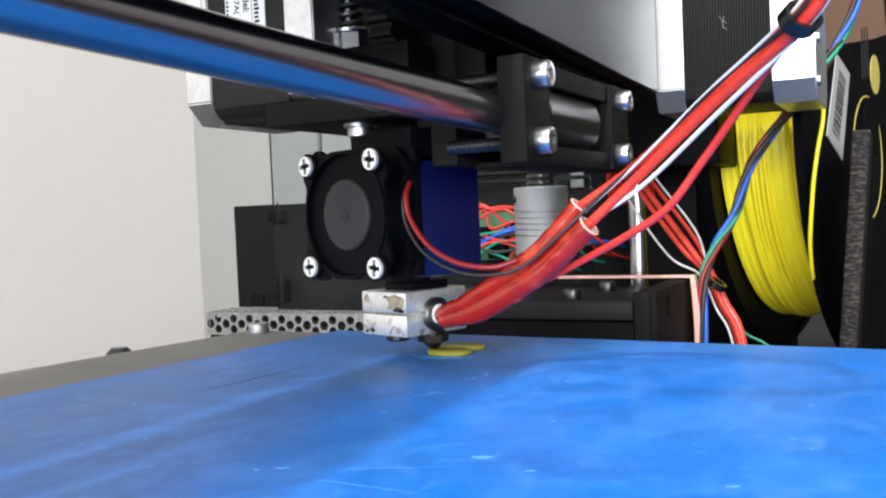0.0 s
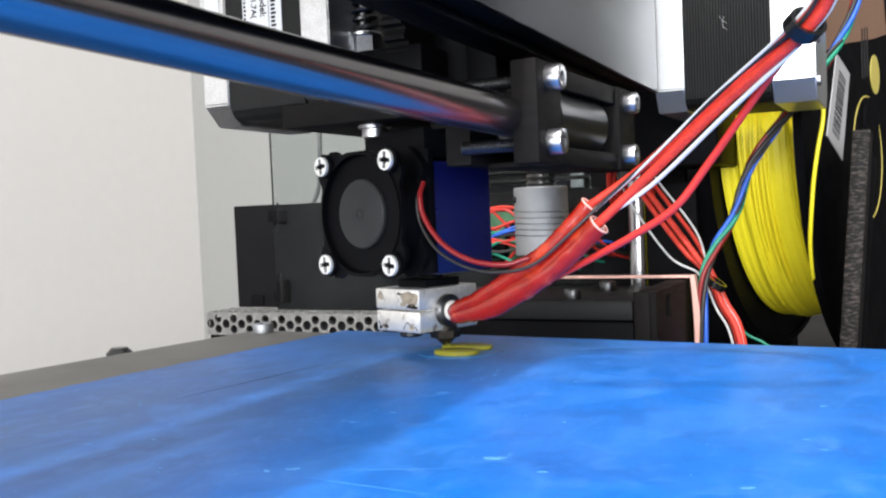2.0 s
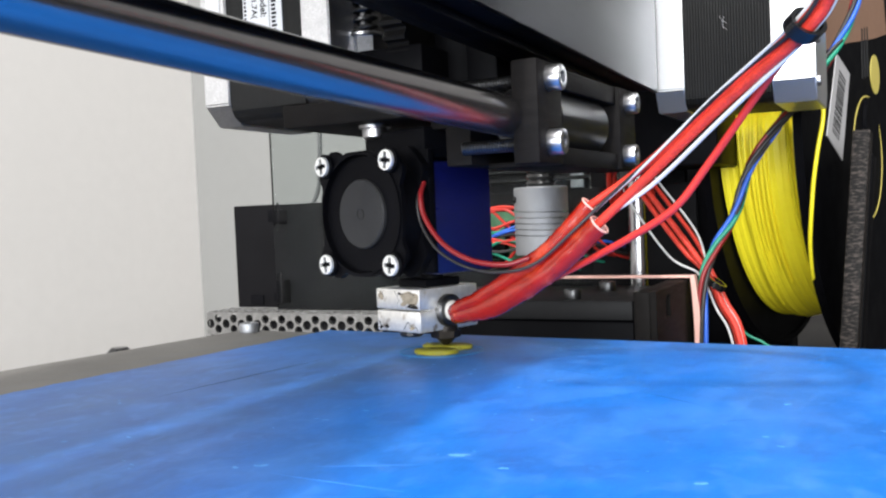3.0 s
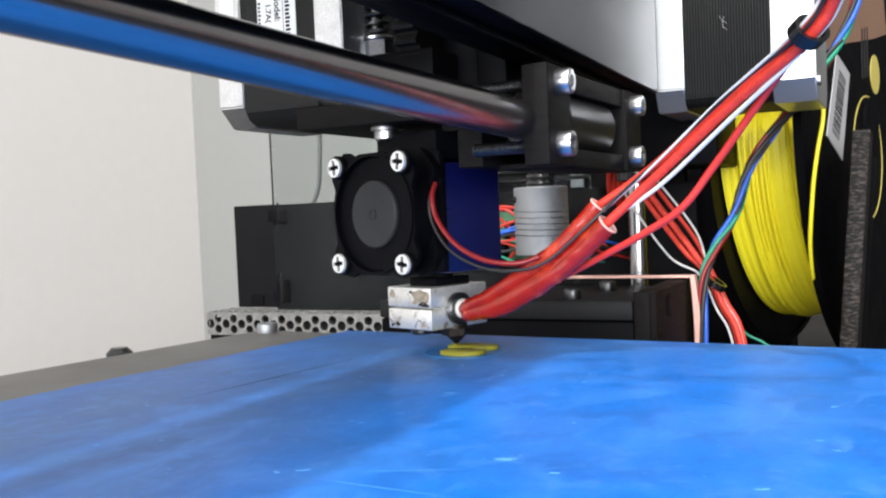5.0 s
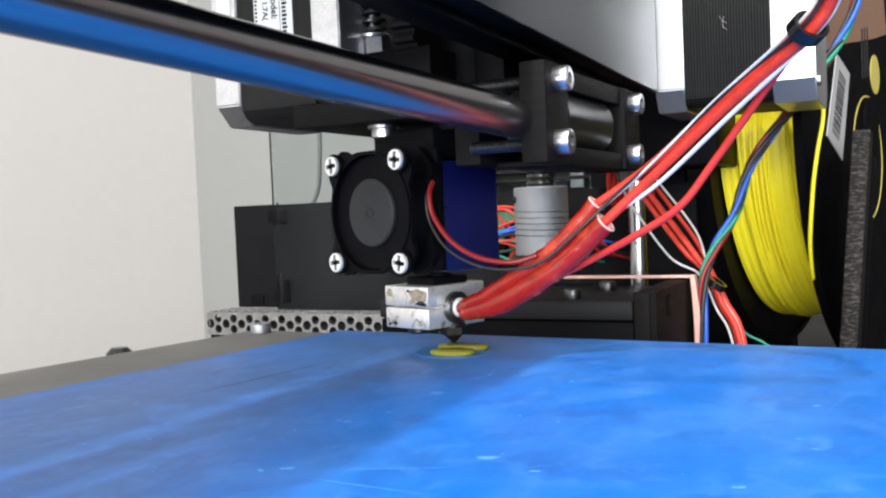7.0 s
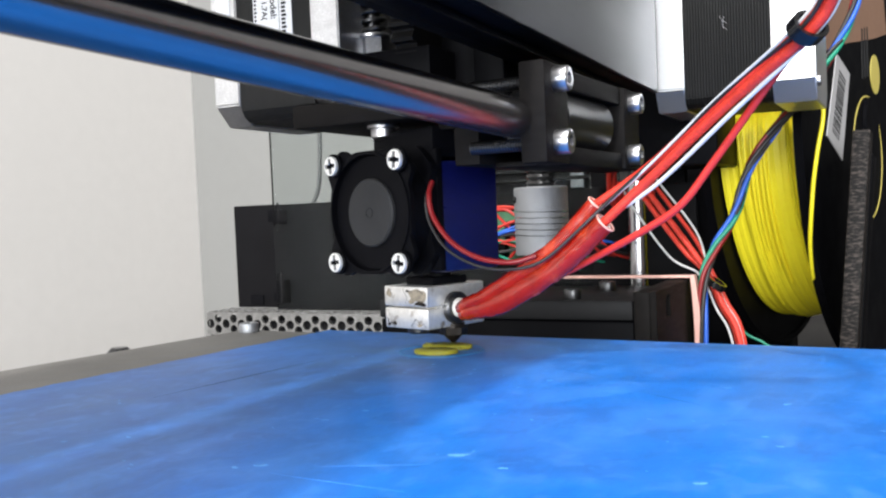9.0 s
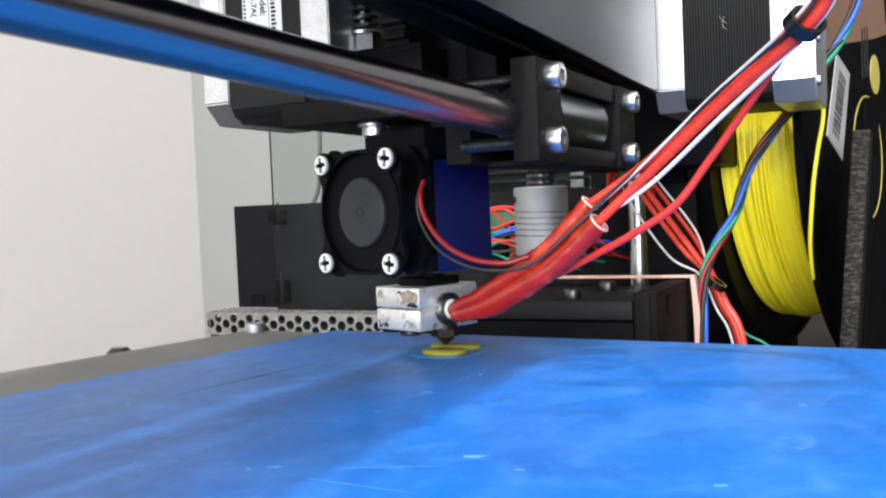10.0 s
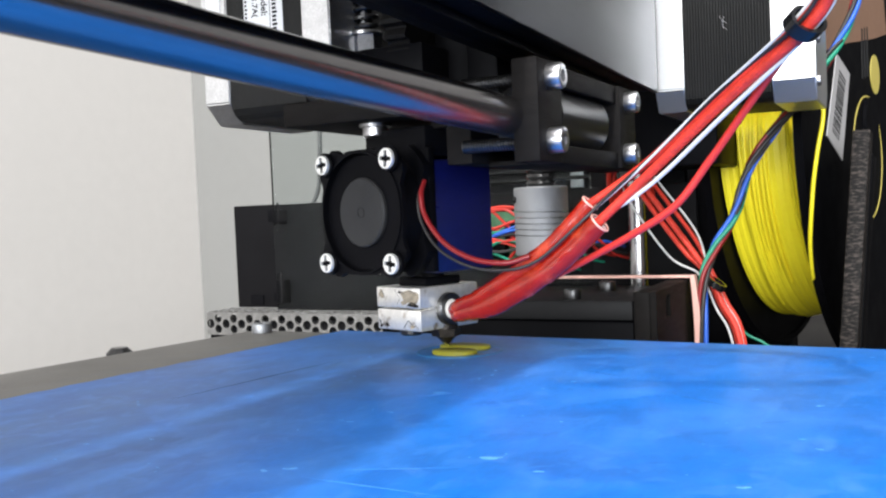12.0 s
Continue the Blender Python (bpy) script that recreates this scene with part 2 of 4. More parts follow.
def part(name, bm, mat, parent, label="", flat=False, angle=40):
    """Links the mesh, given in world millimetres, as one part under a thing that is not turned."""
    bmesh.ops.recalc_face_normals(bm, faces=bm.faces)
    top = parent
    off = Vector((0, 0, 0))
    while top is not None:
        off += top.location
        top = top.parent
    for v in bm.verts:
        v.co = v.co * MM - off
    if not flat:
        for f in bm.faces:
            f.smooth = True
        for e in bm.edges:
            if len(e.link_faces) == 2 and e.calc_face_angle(0) > radians(angle):
                e.smooth = False
    me = bpy.data.meshes.new(name)
    bm.to_mesh(me)
    bm.free()
    me.materials.append(M[mat])
    ob = new(name, me)
    ob.parent = parent
    if label:
        tagged(ob, label)
    return ob


def thing(name, at_mm, label, category, group="", kind=""):
    ob = new(name)
    ob.empty_display_size = 0.005
    ob.location = Vector(at_mm) * MM
    return tagged(ob, label, category, group, kind)


def solid(name, bm, mat, label, category="", kind="", group=""):
    """A thing or a piece of the setting that is one mesh."""
    return tagged(part(name, bm, mat, None), label, category, group, kind)


def B():
    return bmesh.new()


def cap_screw(parent, name, at, axis, r=2.75, length=3.2, mat="bolt"):
    """A socket cap screw head: knurled drum, chamfer, hexagonal socket."""
    at, axis = Vector(at), Vector(axis).normalized()
    q = axis.to_track_quat("Z", "Y").to_matrix().to_4x4()
    m = Matrix.Translation(at) @ q
    bm = B()
    seg = 36
    hexa = []
    circ = []
    for i in range(seg):
        a = 2 * math.pi * i / seg
        k = math.cos(math.pi / 6) / math.cos((a + math.pi / 6) % (math.pi / 3) - math.pi / 6)
        hexa.append((1.45 * r / 2.75 * k * math.cos(a), 1.45 * r / 2.75 * k * math.sin(a)))
        circ.append((math.cos(a), math.sin(a)))
    rows = [([(x * (r - 0.05), y * (r - 0.05)) for x, y in circ], 0), ([(x * r, y * r) for x, y in circ], 0.15), ([(x * r, y * r) for x, y in circ], length - 0.45),
            ([(x * (r - 0.15), y * (r - 0.15)) for x, y in circ], length - 0.15), ([(x * (r - 0.5), y * (r - 0.5)) for x, y in circ], length), (hexa, length - 0.1), (hexa, length - 1.6)]
    loops = [[bm.verts.new(m @ Vector((x, y, z))) for x, y in o] for o, z in rows]
    for a, b in zip(loops, loops[1:]):
        for i in range(seg):
            bm.faces.new((a[i], a[(i + 1) % seg], b[(i + 1) % seg], b[i]))
    bm.faces.new(loops[0][::-1])
    bm.faces.new(loops[-1])
    return part(name, bm, mat, parent)


def threaded(bm, a, b, r, pitch=0.7, seg=16):
    """A threaded shank: rings of crest and root."""
    a, b = Vector(a), Vector(b)
    n = max(2, int((b - a).length / pitch * 2))
    q = (b - a).to_track_quat("Z", "Y").to_matrix()
    rings = []
    for i in range(n + 1):
        rad = r if i % 2 else r * 0.84
        c = a.lerp(b, i / n)
        rings.append([bm.verts.new(c + q @ Vector((rad * math.cos(2 * math.pi * j / seg), rad * math.sin(2 * math.pi * j / seg), 0))) for j in range(seg)])
    for lo, hi in zip(rings, rings[1:]):
        for j in range(seg):
            bm.faces.new((lo[j], lo[(j + 1) % seg], hi[(j + 1) % seg], hi[j]))
    bm.faces.new(rings[0][::-1])
    bm.faces.new(rings[-1])


def writing(name, text, m, size, mat, parent):
    """Raised letters in the x-y plane of m (world millimetres)."""
    cu = bpy.data.curves.new(name, "FONT")
    cu.body, cu.size, cu.extrude = text, size, 0.02
    cu.offset = 0.02 * size
    tmp = new(name, cu)
    bpy.context.view_layer.update()
    me = bpy.data.meshes.new_from_object(tmp.evaluated_get(bpy.context.evaluated_depsgraph_get()))
    bpy.data.objects.remove(tmp)
    bm = B()
    bm.from_mesh(me)
    bmesh.ops.transform(bm, matrix=m, verts=bm.verts)
    return part(name, bm, mat, parent, flat=True)


# ---- the room ----
def room():
    bm = B()
    box(bm, -160, 930, -1400, 345, -90, -60, 2.0)
    t = thing("table", (385, -527, -780), "dark table under the machine", "table")
    part("tabletop", bm, "table", t)
    for x in (-120, 870):
        for y in (-1360, 285):
            bm = B()
            box(bm, x, x + 50, y, y + 50, -780, -90.2, 2.0)
            part("leg", bm, "table", t)
    bm = B()
    box(bm, -2000, 1000, -2500, 900, -820, -780)
    solid("floor", bm, "table", "dark floor of the room", kind="structure")
    # east side: shade-coloured wall, then an added dark base under a lighter top
    for name, dims, mat in (("wall_north", (-2000, 1000, 850, 900, -780, 2000), "wall"), ("wall_east", (950, 1000, 180, 850, -780, 2000), "shaded_wall"), ("wall_east_far", (950, 1000, -2500, 180, 235, 2000), "south_wall"), ("wall_east_base", (946, 1000, -2500, 180, -780, 235), "reflection_base"), ("wall_south", (-2000, 1000, -2550, -2500, -780, 2000), "south_wall")):
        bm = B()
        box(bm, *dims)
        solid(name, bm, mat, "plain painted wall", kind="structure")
    bm = B()
    ring_plate(bm, [(-2500, -780), (900, -780), (900, 2000), (-2500, 2000)], [(-1600, -50), (600, -50), (600, 710), (-1600, 710)], Matrix(((0, 0, 1, -2050), (1, 0, 0, 0), (0, 1, 0, 0), (0, 0, 0, 1))), 0, 50)
    solid("wall_west", bm, "grey_wall", "plain painted wall with a window opening", kind="structure")
    t = thing("window_1", (-2030, -500, -50), "plain white framed window", "window", kind="structure")
    bm = B()
    ring_plate(bm, [(-1600, -50), (600, -50), (600, 710), (-1600, 710)], [(-1550, 0), (550, 0), (550, 660), (-1550, 660)], Matrix(((0, 0, 1, -2050), (1, 0, 0, 0), (0, 1, 0, 0), (0, 0, 0, 1))), 5, 45)
    part("window_frame", bm, "ceiling", t)
    bm = B()
    box(bm, -2032, -2028, -1550, 550, 0, 660)
    pane = part("pane", bm, "glass", t)
    pane.visible_shadow = False
    bm = B()
    box(bm, -2050, 1000, -2550, 900, 2000, 2050)
    solid("ceiling", bm, "ceiling", "white painted ceiling", kind="structure")
    t = thing("round_knob", (290, 307, -60), "black round knob beyond the bed", "knob")
    bm = B()
    cyl(bm, (290, 307, -60), (290, 307, -26), 2.5, 16)
    cyl(bm, (289, 307, -27.5), (289, 307, -21.4), 5.6, 32, bevel=2.2)
    part("knob", bm, "black_gloss", t)


room()


# ---- the machine's fixed frame ----
def gantry():
    t = thing("gantry_beam", (200, 80, 67), "black gantry beam with a satin aluminium face sheet", "beam")
    turn = Matrix.Translation((297, 72.5, 0)) @ Matrix.Rotation(radians(2.6), 4, "Z") @ Matrix.Translation((-297, -72.5, 0))
    bm = B()
    box(bm, -40, 297, 73.6, 92, 67, 140, 0.6, turn)
    part("beam", bm, "dark_paint", t)
    bm = B()
    box(bm, -40, 297.5, 72, 73.4, 66.2, 140, 0.25, turn)
    part("face_sheet", bm, "alu", t, "satin aluminium sheet")
    # unseen plate, added to keep lamp light off the bed's left side
    bm = B()
    box(bm, -54, 176, 96.2, 171, 125, 129, 0.6)
    part("rear_shade_blocker", bm, "dark_paint", t)
    # second unseen blocker, leaving only a lit stripe between the shadows
    bm = B()
    box(bm, -40, 200, 86, 96.5, 92, 96, 0.6)
    part("upper_shade_blocker", bm, "dark_paint", t)
    bm = B()
    box(bm, -40, 292, 79, 85, 65.0, 66.8, 0.4, turn)
    part("lower_lip", bm, "black_plastic", t)


def x_rod():
    t = thing("linear_rod", (180, 71, 48.8), "polished ground steel rod carrying the carriage", "rod")
    bm = B()
    cyl(bm, (180 - 240, 71 + 24.1, 48.8 + 12.7), (180 + 6, 71 - 0.6, 48.8 - 0.32), 4.1, 64, bevel=0.4)
    part("rod", bm, "rod_steel", t)


def stepper(name, x0, y0, z0, length, label, caps=(12.5, 9.3), ridged=True, cap="cap"):
    """A 42 mm stepper motor lying along y, its near face at x0."""
    t = thing(name, (x0 + 21, y0 + length / 2, z0), label, "stepper motor")

    def body(ya, yb, inset, chamfer):
        bm = B()
        h = 21 - inset
        c = chamfer
        k = 1.35 * c if ridged else c
        w = 0.75 * c if ridged else c
        o = [(-h + w, -h), (h - c, -h), (h, -h + c), (h, h - c), (h - c, h), (-h + c, h), (-h, h - c), (-h, -h + k)]
        m = Matrix.Translation((x0 + 21, ya, z0 + 21)) @ Matrix.Rotation(radians(90), 4, "X")
        prism(bm, o, m, -(yb - ya), 0)
        bmesh.ops.bevel(bm, geom=list(bm.edges), offset=0.35, segments=2, affect="EDGES")
        return bm

    part("front_cap", body(y0 + length - caps[1], y0 + length, 0, 5.2), cap, t, "cast aluminium end cap", angle=25)
    part("rear_cap", body(y0, y0 + caps[0], 0, 5.2), cap, t, "cast aluminium end cap", angle=25)
    bm = B()
    n = 30 if ridged else 1
    ya, yb = y0 + caps[0], y0 + length - caps[1]
    h, c = 20.6, 5.0
    loops = []
    for i in range(2 * n + 1):
        k = h - (0.14 if i % 2 and ridged else 0.0)
        o = []
        for cx, cz, a0 in ((k - c, k - c, 0), (-k + c, k - c, 90), (-k + c, -k + c, 180), (k - c, -k + c, 270)):
            o += [(cx + c * math.cos(radians(a0 + d)), cz + c * math.sin(radians(a0 + d))) for d in (0, 22.5, 45, 67.5, 90)]
        y = ya + (yb - ya) * i / (2 * n)
        loops.append([bm.verts.new((x0 + 21 + x, y, z0 + 21 + z)) for x, z in o])
    for lo, hi in zip(loops, loops[1:]):
        for i in range(len(lo)):
            bm.faces.new((lo[i], lo[(i + 1) % len(lo)], hi[(i + 1) % len(lo)], hi[i]))
    part("motor_body", bm, "lamination", t, "black laminated motor body", angle=20)
    return t


def z_axis():
    t = thing("shaft_coupler", (312, 119, 14), "satin aluminium spiral shaft coupler", "coupler")
    zs = [14.0, 38.5]
    cuts = [29.6, 27.5, 25.4, 23.3, 21.2]
    profile = [(zs[1], 5.4), (zs[1], 9.2), (zs[1] - 0.5, 9.7)]
    for c in cuts:
        profile += [(c + 0.16, 9.7), (c + 0.14, 7.5), (c - 0.14, 7.5), (c - 0.16, 9.7)]
    profile += [(zs[0] + 0.5, 9.7), (zs[0], 9.2)]
    bm = B()
    seg = 64
    # the cuts climb as they go round
    rings = [[bm.verts.new((312 + rad * math.cos(2 * math.pi * i / seg), 119 + rad * math.sin(2 * math.pi * i / seg), z + (0.35 * math.sin(2 * math.pi * i / seg) if 16 < z < 36 else 0))) for i in range(seg)] for z, rad in profile]
    for lo, hi in zip(rings, rings[1:]):
        for i in range(seg):
            bm.faces.new((lo[i], lo[(i + 1) % seg], hi[(i + 1) % seg], hi[i]))
    bm.faces.new(rings[0])
    bm.faces.new(rings[-1][::-1])
    part("body", bm, "coupler", t)
    bm = B()
    cyl(bm, (306.2, 126.3, 34.2), (305.5, 127.1, 34.2), 1.3, 16, bevel=0.2)
    part("grub_screw", bm, "black_gloss", t, "black grub screw")
    t = thing("lead_screw", (312, 119, 36), "steel threaded lead screw above the coupler", "lead screw")
    bm = B()
    threaded(bm, (312, 119, 36), (312, 119, 140), 5.2, 2.4, 24)
    part("screw", bm, "black_gloss", t)
    t = thing("vertical_rod", (360, 97, -20), "polished steel vertical guide rod", "rod")
    bm = B()
    cyl(bm, (360, 97, -60), (360, 97, 60), 3.6, 32)
    part("rod", bm, "rod_steel", t)
    t = thing("motor_mount", (305, 120, -60), "black printed motor mount block with pocket", "mount")
    bm = B()
    box(bm, 285, 360, 79.2, 172, -60, -6.4, 0.8)
    part("body", bm, "black_plastic", t)
    bm = B()
    box(bm, 284.2, 340, 79.2, 172, -6.0, 0.2, 0.6)
    part("top_plate", bm, "grey_plastic", t, "dark grey top plate")
    bm = B()
    x0, x1, y0, y1 = 284, 333, 71.5, 78.8
    box(bm, x0, x1, y0 + 2.1, y1, -60, 3.2, 0.5)
    part("corner_post", bm, "black_print", t)
    bm = B()
    side = Matrix(((1, 0, 0, 0), (0, 0, 1, y0), (0, 1, 0, 0), (0, 0, 0, 1)))
    ring_plate(bm, [(x0, -60), (x1, -60), (x1, 3.2), (x0, 3.2)], [(296, -6.5), (303, -6.5), (302, 0.8), (296.5, 0.8)], side, 0, 2.0)
    part("side_plate", bm, "black_print", t)
    for x, y in ((292, 101.5), (320, 98), (292, 138)):
        cap_screw(t, "screw", (x, y, 0.2), (0, 0, 1), 2.9, 3.4, "dark_steel")
    t = thing("rubber_band", (330, 90, 5), "pale pink rubber band stretched round the mount", "rubber band")
    bm = B()
    box(bm, 328.4, 331.6, 70.2, 123, 3.9, 4.9, 0.3)
    part("band", bm, "pink", t)
    bm = B()
    outline = [(70.3 - 1.0 * math.sin(math.pi * k / 12), 4.9 - 3.5 * k) for k in range(13)]
    outline += [(y - 1.5 - 0.8 * math.sin(math.pi * k / 12), z) for k, (y, z) in reversed(list(enumerate(outline)))]
    prism(bm, outline, Matrix(((0, 0, 1, 0), (1, 0, 0, 0), (0, 1, 0, 0), (0, 0, 0, 1))), 327.6, 331.6)
    part("hanging_end", bm, "pink", t)


def rear_panel():
    t = thing("electronics_panel", (383, 200, -14), "black sheet panel of the electronics case", "panel")
    bm = B()
    box(bm, 380, 384, 78, 316, -14, 38.8, 0.5)
    part("sheet", bm, "dark_paint", t)
    for y, z, w, h in ((291, 33, 5, 6), (290, -8.5, 4, 5), (303, -10, 8, 5)):
        bm = B()
        box(bm, 379.2, 380.1, y - w / 2, y + w / 2, z - h / 2, z + h / 2, 0.15)
        part("slot", bm, "ink", t)
    t = thing("clear_side_panel", (372, 250, -14), "clear acrylic sheet held by two dark clips", "panel")
    bm = B()
    box(bm, 371, 374, 120, 284, -14, 180, 0.3)
    sheet = part("sheet", bm, "glass", t)
    sheet.visible_shadow = False
    bm = B()
    box(bm, 372.4, 373.2, 284, 284.5, 27, 180, 0.1)
    part("edge", bm, "grey_plastic", t)
    for z0, z1 in ((26, 38), (-14, 3)):
        bm = B()
        box(bm, 371, 380, 280.5, 284.5, z0 + 3, z1 - 2, 0.8)
        cyl(bm, (374, 282.5, z1 - 3), (374, 282.5, z1 + 1.6), 1.7, 12, 0.4)
        part("clip", bm, "dark_paint", t)
    t = thing("rear_cable", (600, 400, 20), "grey cable hanging behind the clear sheet", "cable")
    bm = B()
    tube(bm, [(420, 281, 120), (420, 283, 90), (420, 284, 65), (420, 287, 45), (420, 300, 30)], 1.15)
    part("cable", bm, "cable_grey", t)


def perforated_rail():
    t = thing("perforated_rail", (385, 280, -29), "galvanised perforated steel rail behind the bed", "rail")
    seg = 20

    def cell(bm, m, y0, y1, z0, z1, hole):
        if hole is None:
            prism(bm, [(y0, z0), (y1, z0), (y1, z1), (y0, z1)], m, 0, 1.5)
            return
        cy, cz, r = hole
        outer, inner = [], []
        for i in range(seg):
            a = 2 * math.pi * (i + 0.5) / seg
            c, s = math.cos(a), math.sin(a)
            k = min(((y1 - cy) if c > 0 else (cy - y0)) / max(abs(c), 1e-6), ((z1 - cz) if s > 0 else (cz - z0)) / max(abs(s), 1e-6))
            outer.append((cy + k * c, cz + k * s))
            inner.append((cy + r * c, cz + r * s))
        ring_plate(bm, outer, inner, m, 0, 1.5)
        for y, z in ((y0, z0), (y1, z0), (y1, z1), (y0, z1)):
            near = sorted(outer, key=lambda o: (o[0] - y) ** 2 + (o[1] - z) ** 2)[:2]
            prism(bm, [(y, z), near[0], near[1]], m, 0, 1.5)

    w = 5.2
    front = Matrix(((0, 0, 1, 380), (1, 0, 0, 0), (0, 1, 0, 0), (0, 0, 0, 1)))
    bm = B()
    for i in range(26):
        y0 = 338.0 - (i + 1) * w
        if i % 2:
            cell(bm, front, y0, y0 + w, -28.8, -22.9, (y0 + w / 2, -25.7, 2.25))
            cell(bm, front, y0, y0 + w, -22.9, -17.0, (y0 + w / 2, -20.1, 2.25))
        else:
            cell(bm, front, y0, y0 + w, -28.8, -25.6, None)
            cell(bm, front, y0, y0 + w, -25.6, -20.2, (y0 + w / 2, -22.9, 2.4))
            cell(bm, front, y0, y0 + w, -20.2, -17.0, None)
    part("front_face", bm, "perf", t)
    top = Matrix(((0, 1, 0, 0), (1, 0, 0, 0), (0, 0, 1, -18.3), (0, 0, 0, 1)))
    bm = B()
    for i in range(26):
        y0 = 338.0 - (i + 1) * w
        for k in range(3):
            x0 = 381.5 + k * 7
            cell(bm, top, y0, y0 + w, x0, x0 + 7, (y0 + w / 2, x0 + (2.6 if i % 2 else 4.4), 2.2))
    part("top_face", bm, "perf", t)
    # added dark filler so that the holes look black
    bm = B()
    box(bm, 382, 402, 202, 337.9, -60, -20.5, 0.4)
    part("hole_backing", bm, "dark_paint", t, "dark backing added to darken the rail's holes")


gantry()
x_rod()
x_motor = stepper("axis_motor", 300, 25, 60.0, 48.5, "black and silver stepper motor on the gantry")
for z in (66.0, 79, 97):
    cap_screw(x_motor, "cover_screw", (304.5, 25, z), (0, -1, 0), 1.7, 1.2)
bm = B()
for a, b in (((52.8, 88.6), (50.6, 86.0)), ((51.9, 85.2), (50.2, 84.0)), ((51.3, 88.2), (51.6, 85.0))):
    tube(bm, [(300.25, a[0], a[1]), (300.2, (a[0] + b[0]) / 2 + 0.2, (a[1] + b[1]) / 2), (300.25, b[0], b[1])], 0.045, 6, 3)
part("scratch", bm, "cast", x_motor, "pale scratch on the motor")
z_axis()
rear_panel()
perforated_rail()


def back_frame():
    bm = B()
    box(bm, 398, 404, 86, 130, -60, 160, 0.8)
    solid("frame_plate", bm, "dark_paint", "black upright frame plate behind the wires", "plate")
    bm = B()
    box(bm, 520, 560, 60, 262, -60, 92, 1.0)
    solid("dark_case", bm, "black_plastic", "black case standing behind the machine", "case")
    bm = B()
    box(bm, 410, 425, 130, 205, 45, 46.5, 0.3)
    box(bm, 410, 425, 130, 205, 49, 50.5, 0.3)
    box(bm, 410, 425, 130, 205, 53, 54.5, 0.3)
    t = thing("rear_bracket_post", (418, 150, -60), "pale grey bracket post behind the coupler", "bracket")
    b2 = B()
    box(b2, 415, 420, 146, 153, -60, 64, 0.5)
    part("post", b2, "grey_plastic", t)
    b2 = B()
    box(b2, 414, 419, 139, 145.6, 41, 52, 0.4)
    part("plate", b2, "coupler", t, "pale metal plate")
    solid("clear_shelf", bm, "grey_plastic", "grey plastic shelf strips behind the coupler", "shelf")


back_frame()


def axis_end():
    t = thing("axis_end_block", (360, 97, 42), "black printed block on the vertical rod", "block")
    bm = B()
    box(bm, 342, 384, 62, 112, 44, 100, 1.0)
    part("block", bm, "black_plastic", t)
    bm = B()
    cyl(bm, (360, 97, 40), (360, 97, 44.2), 7.5, 32, bevel=0.4)
    part("bearing", bm, "black_gloss", t)


axis_end()


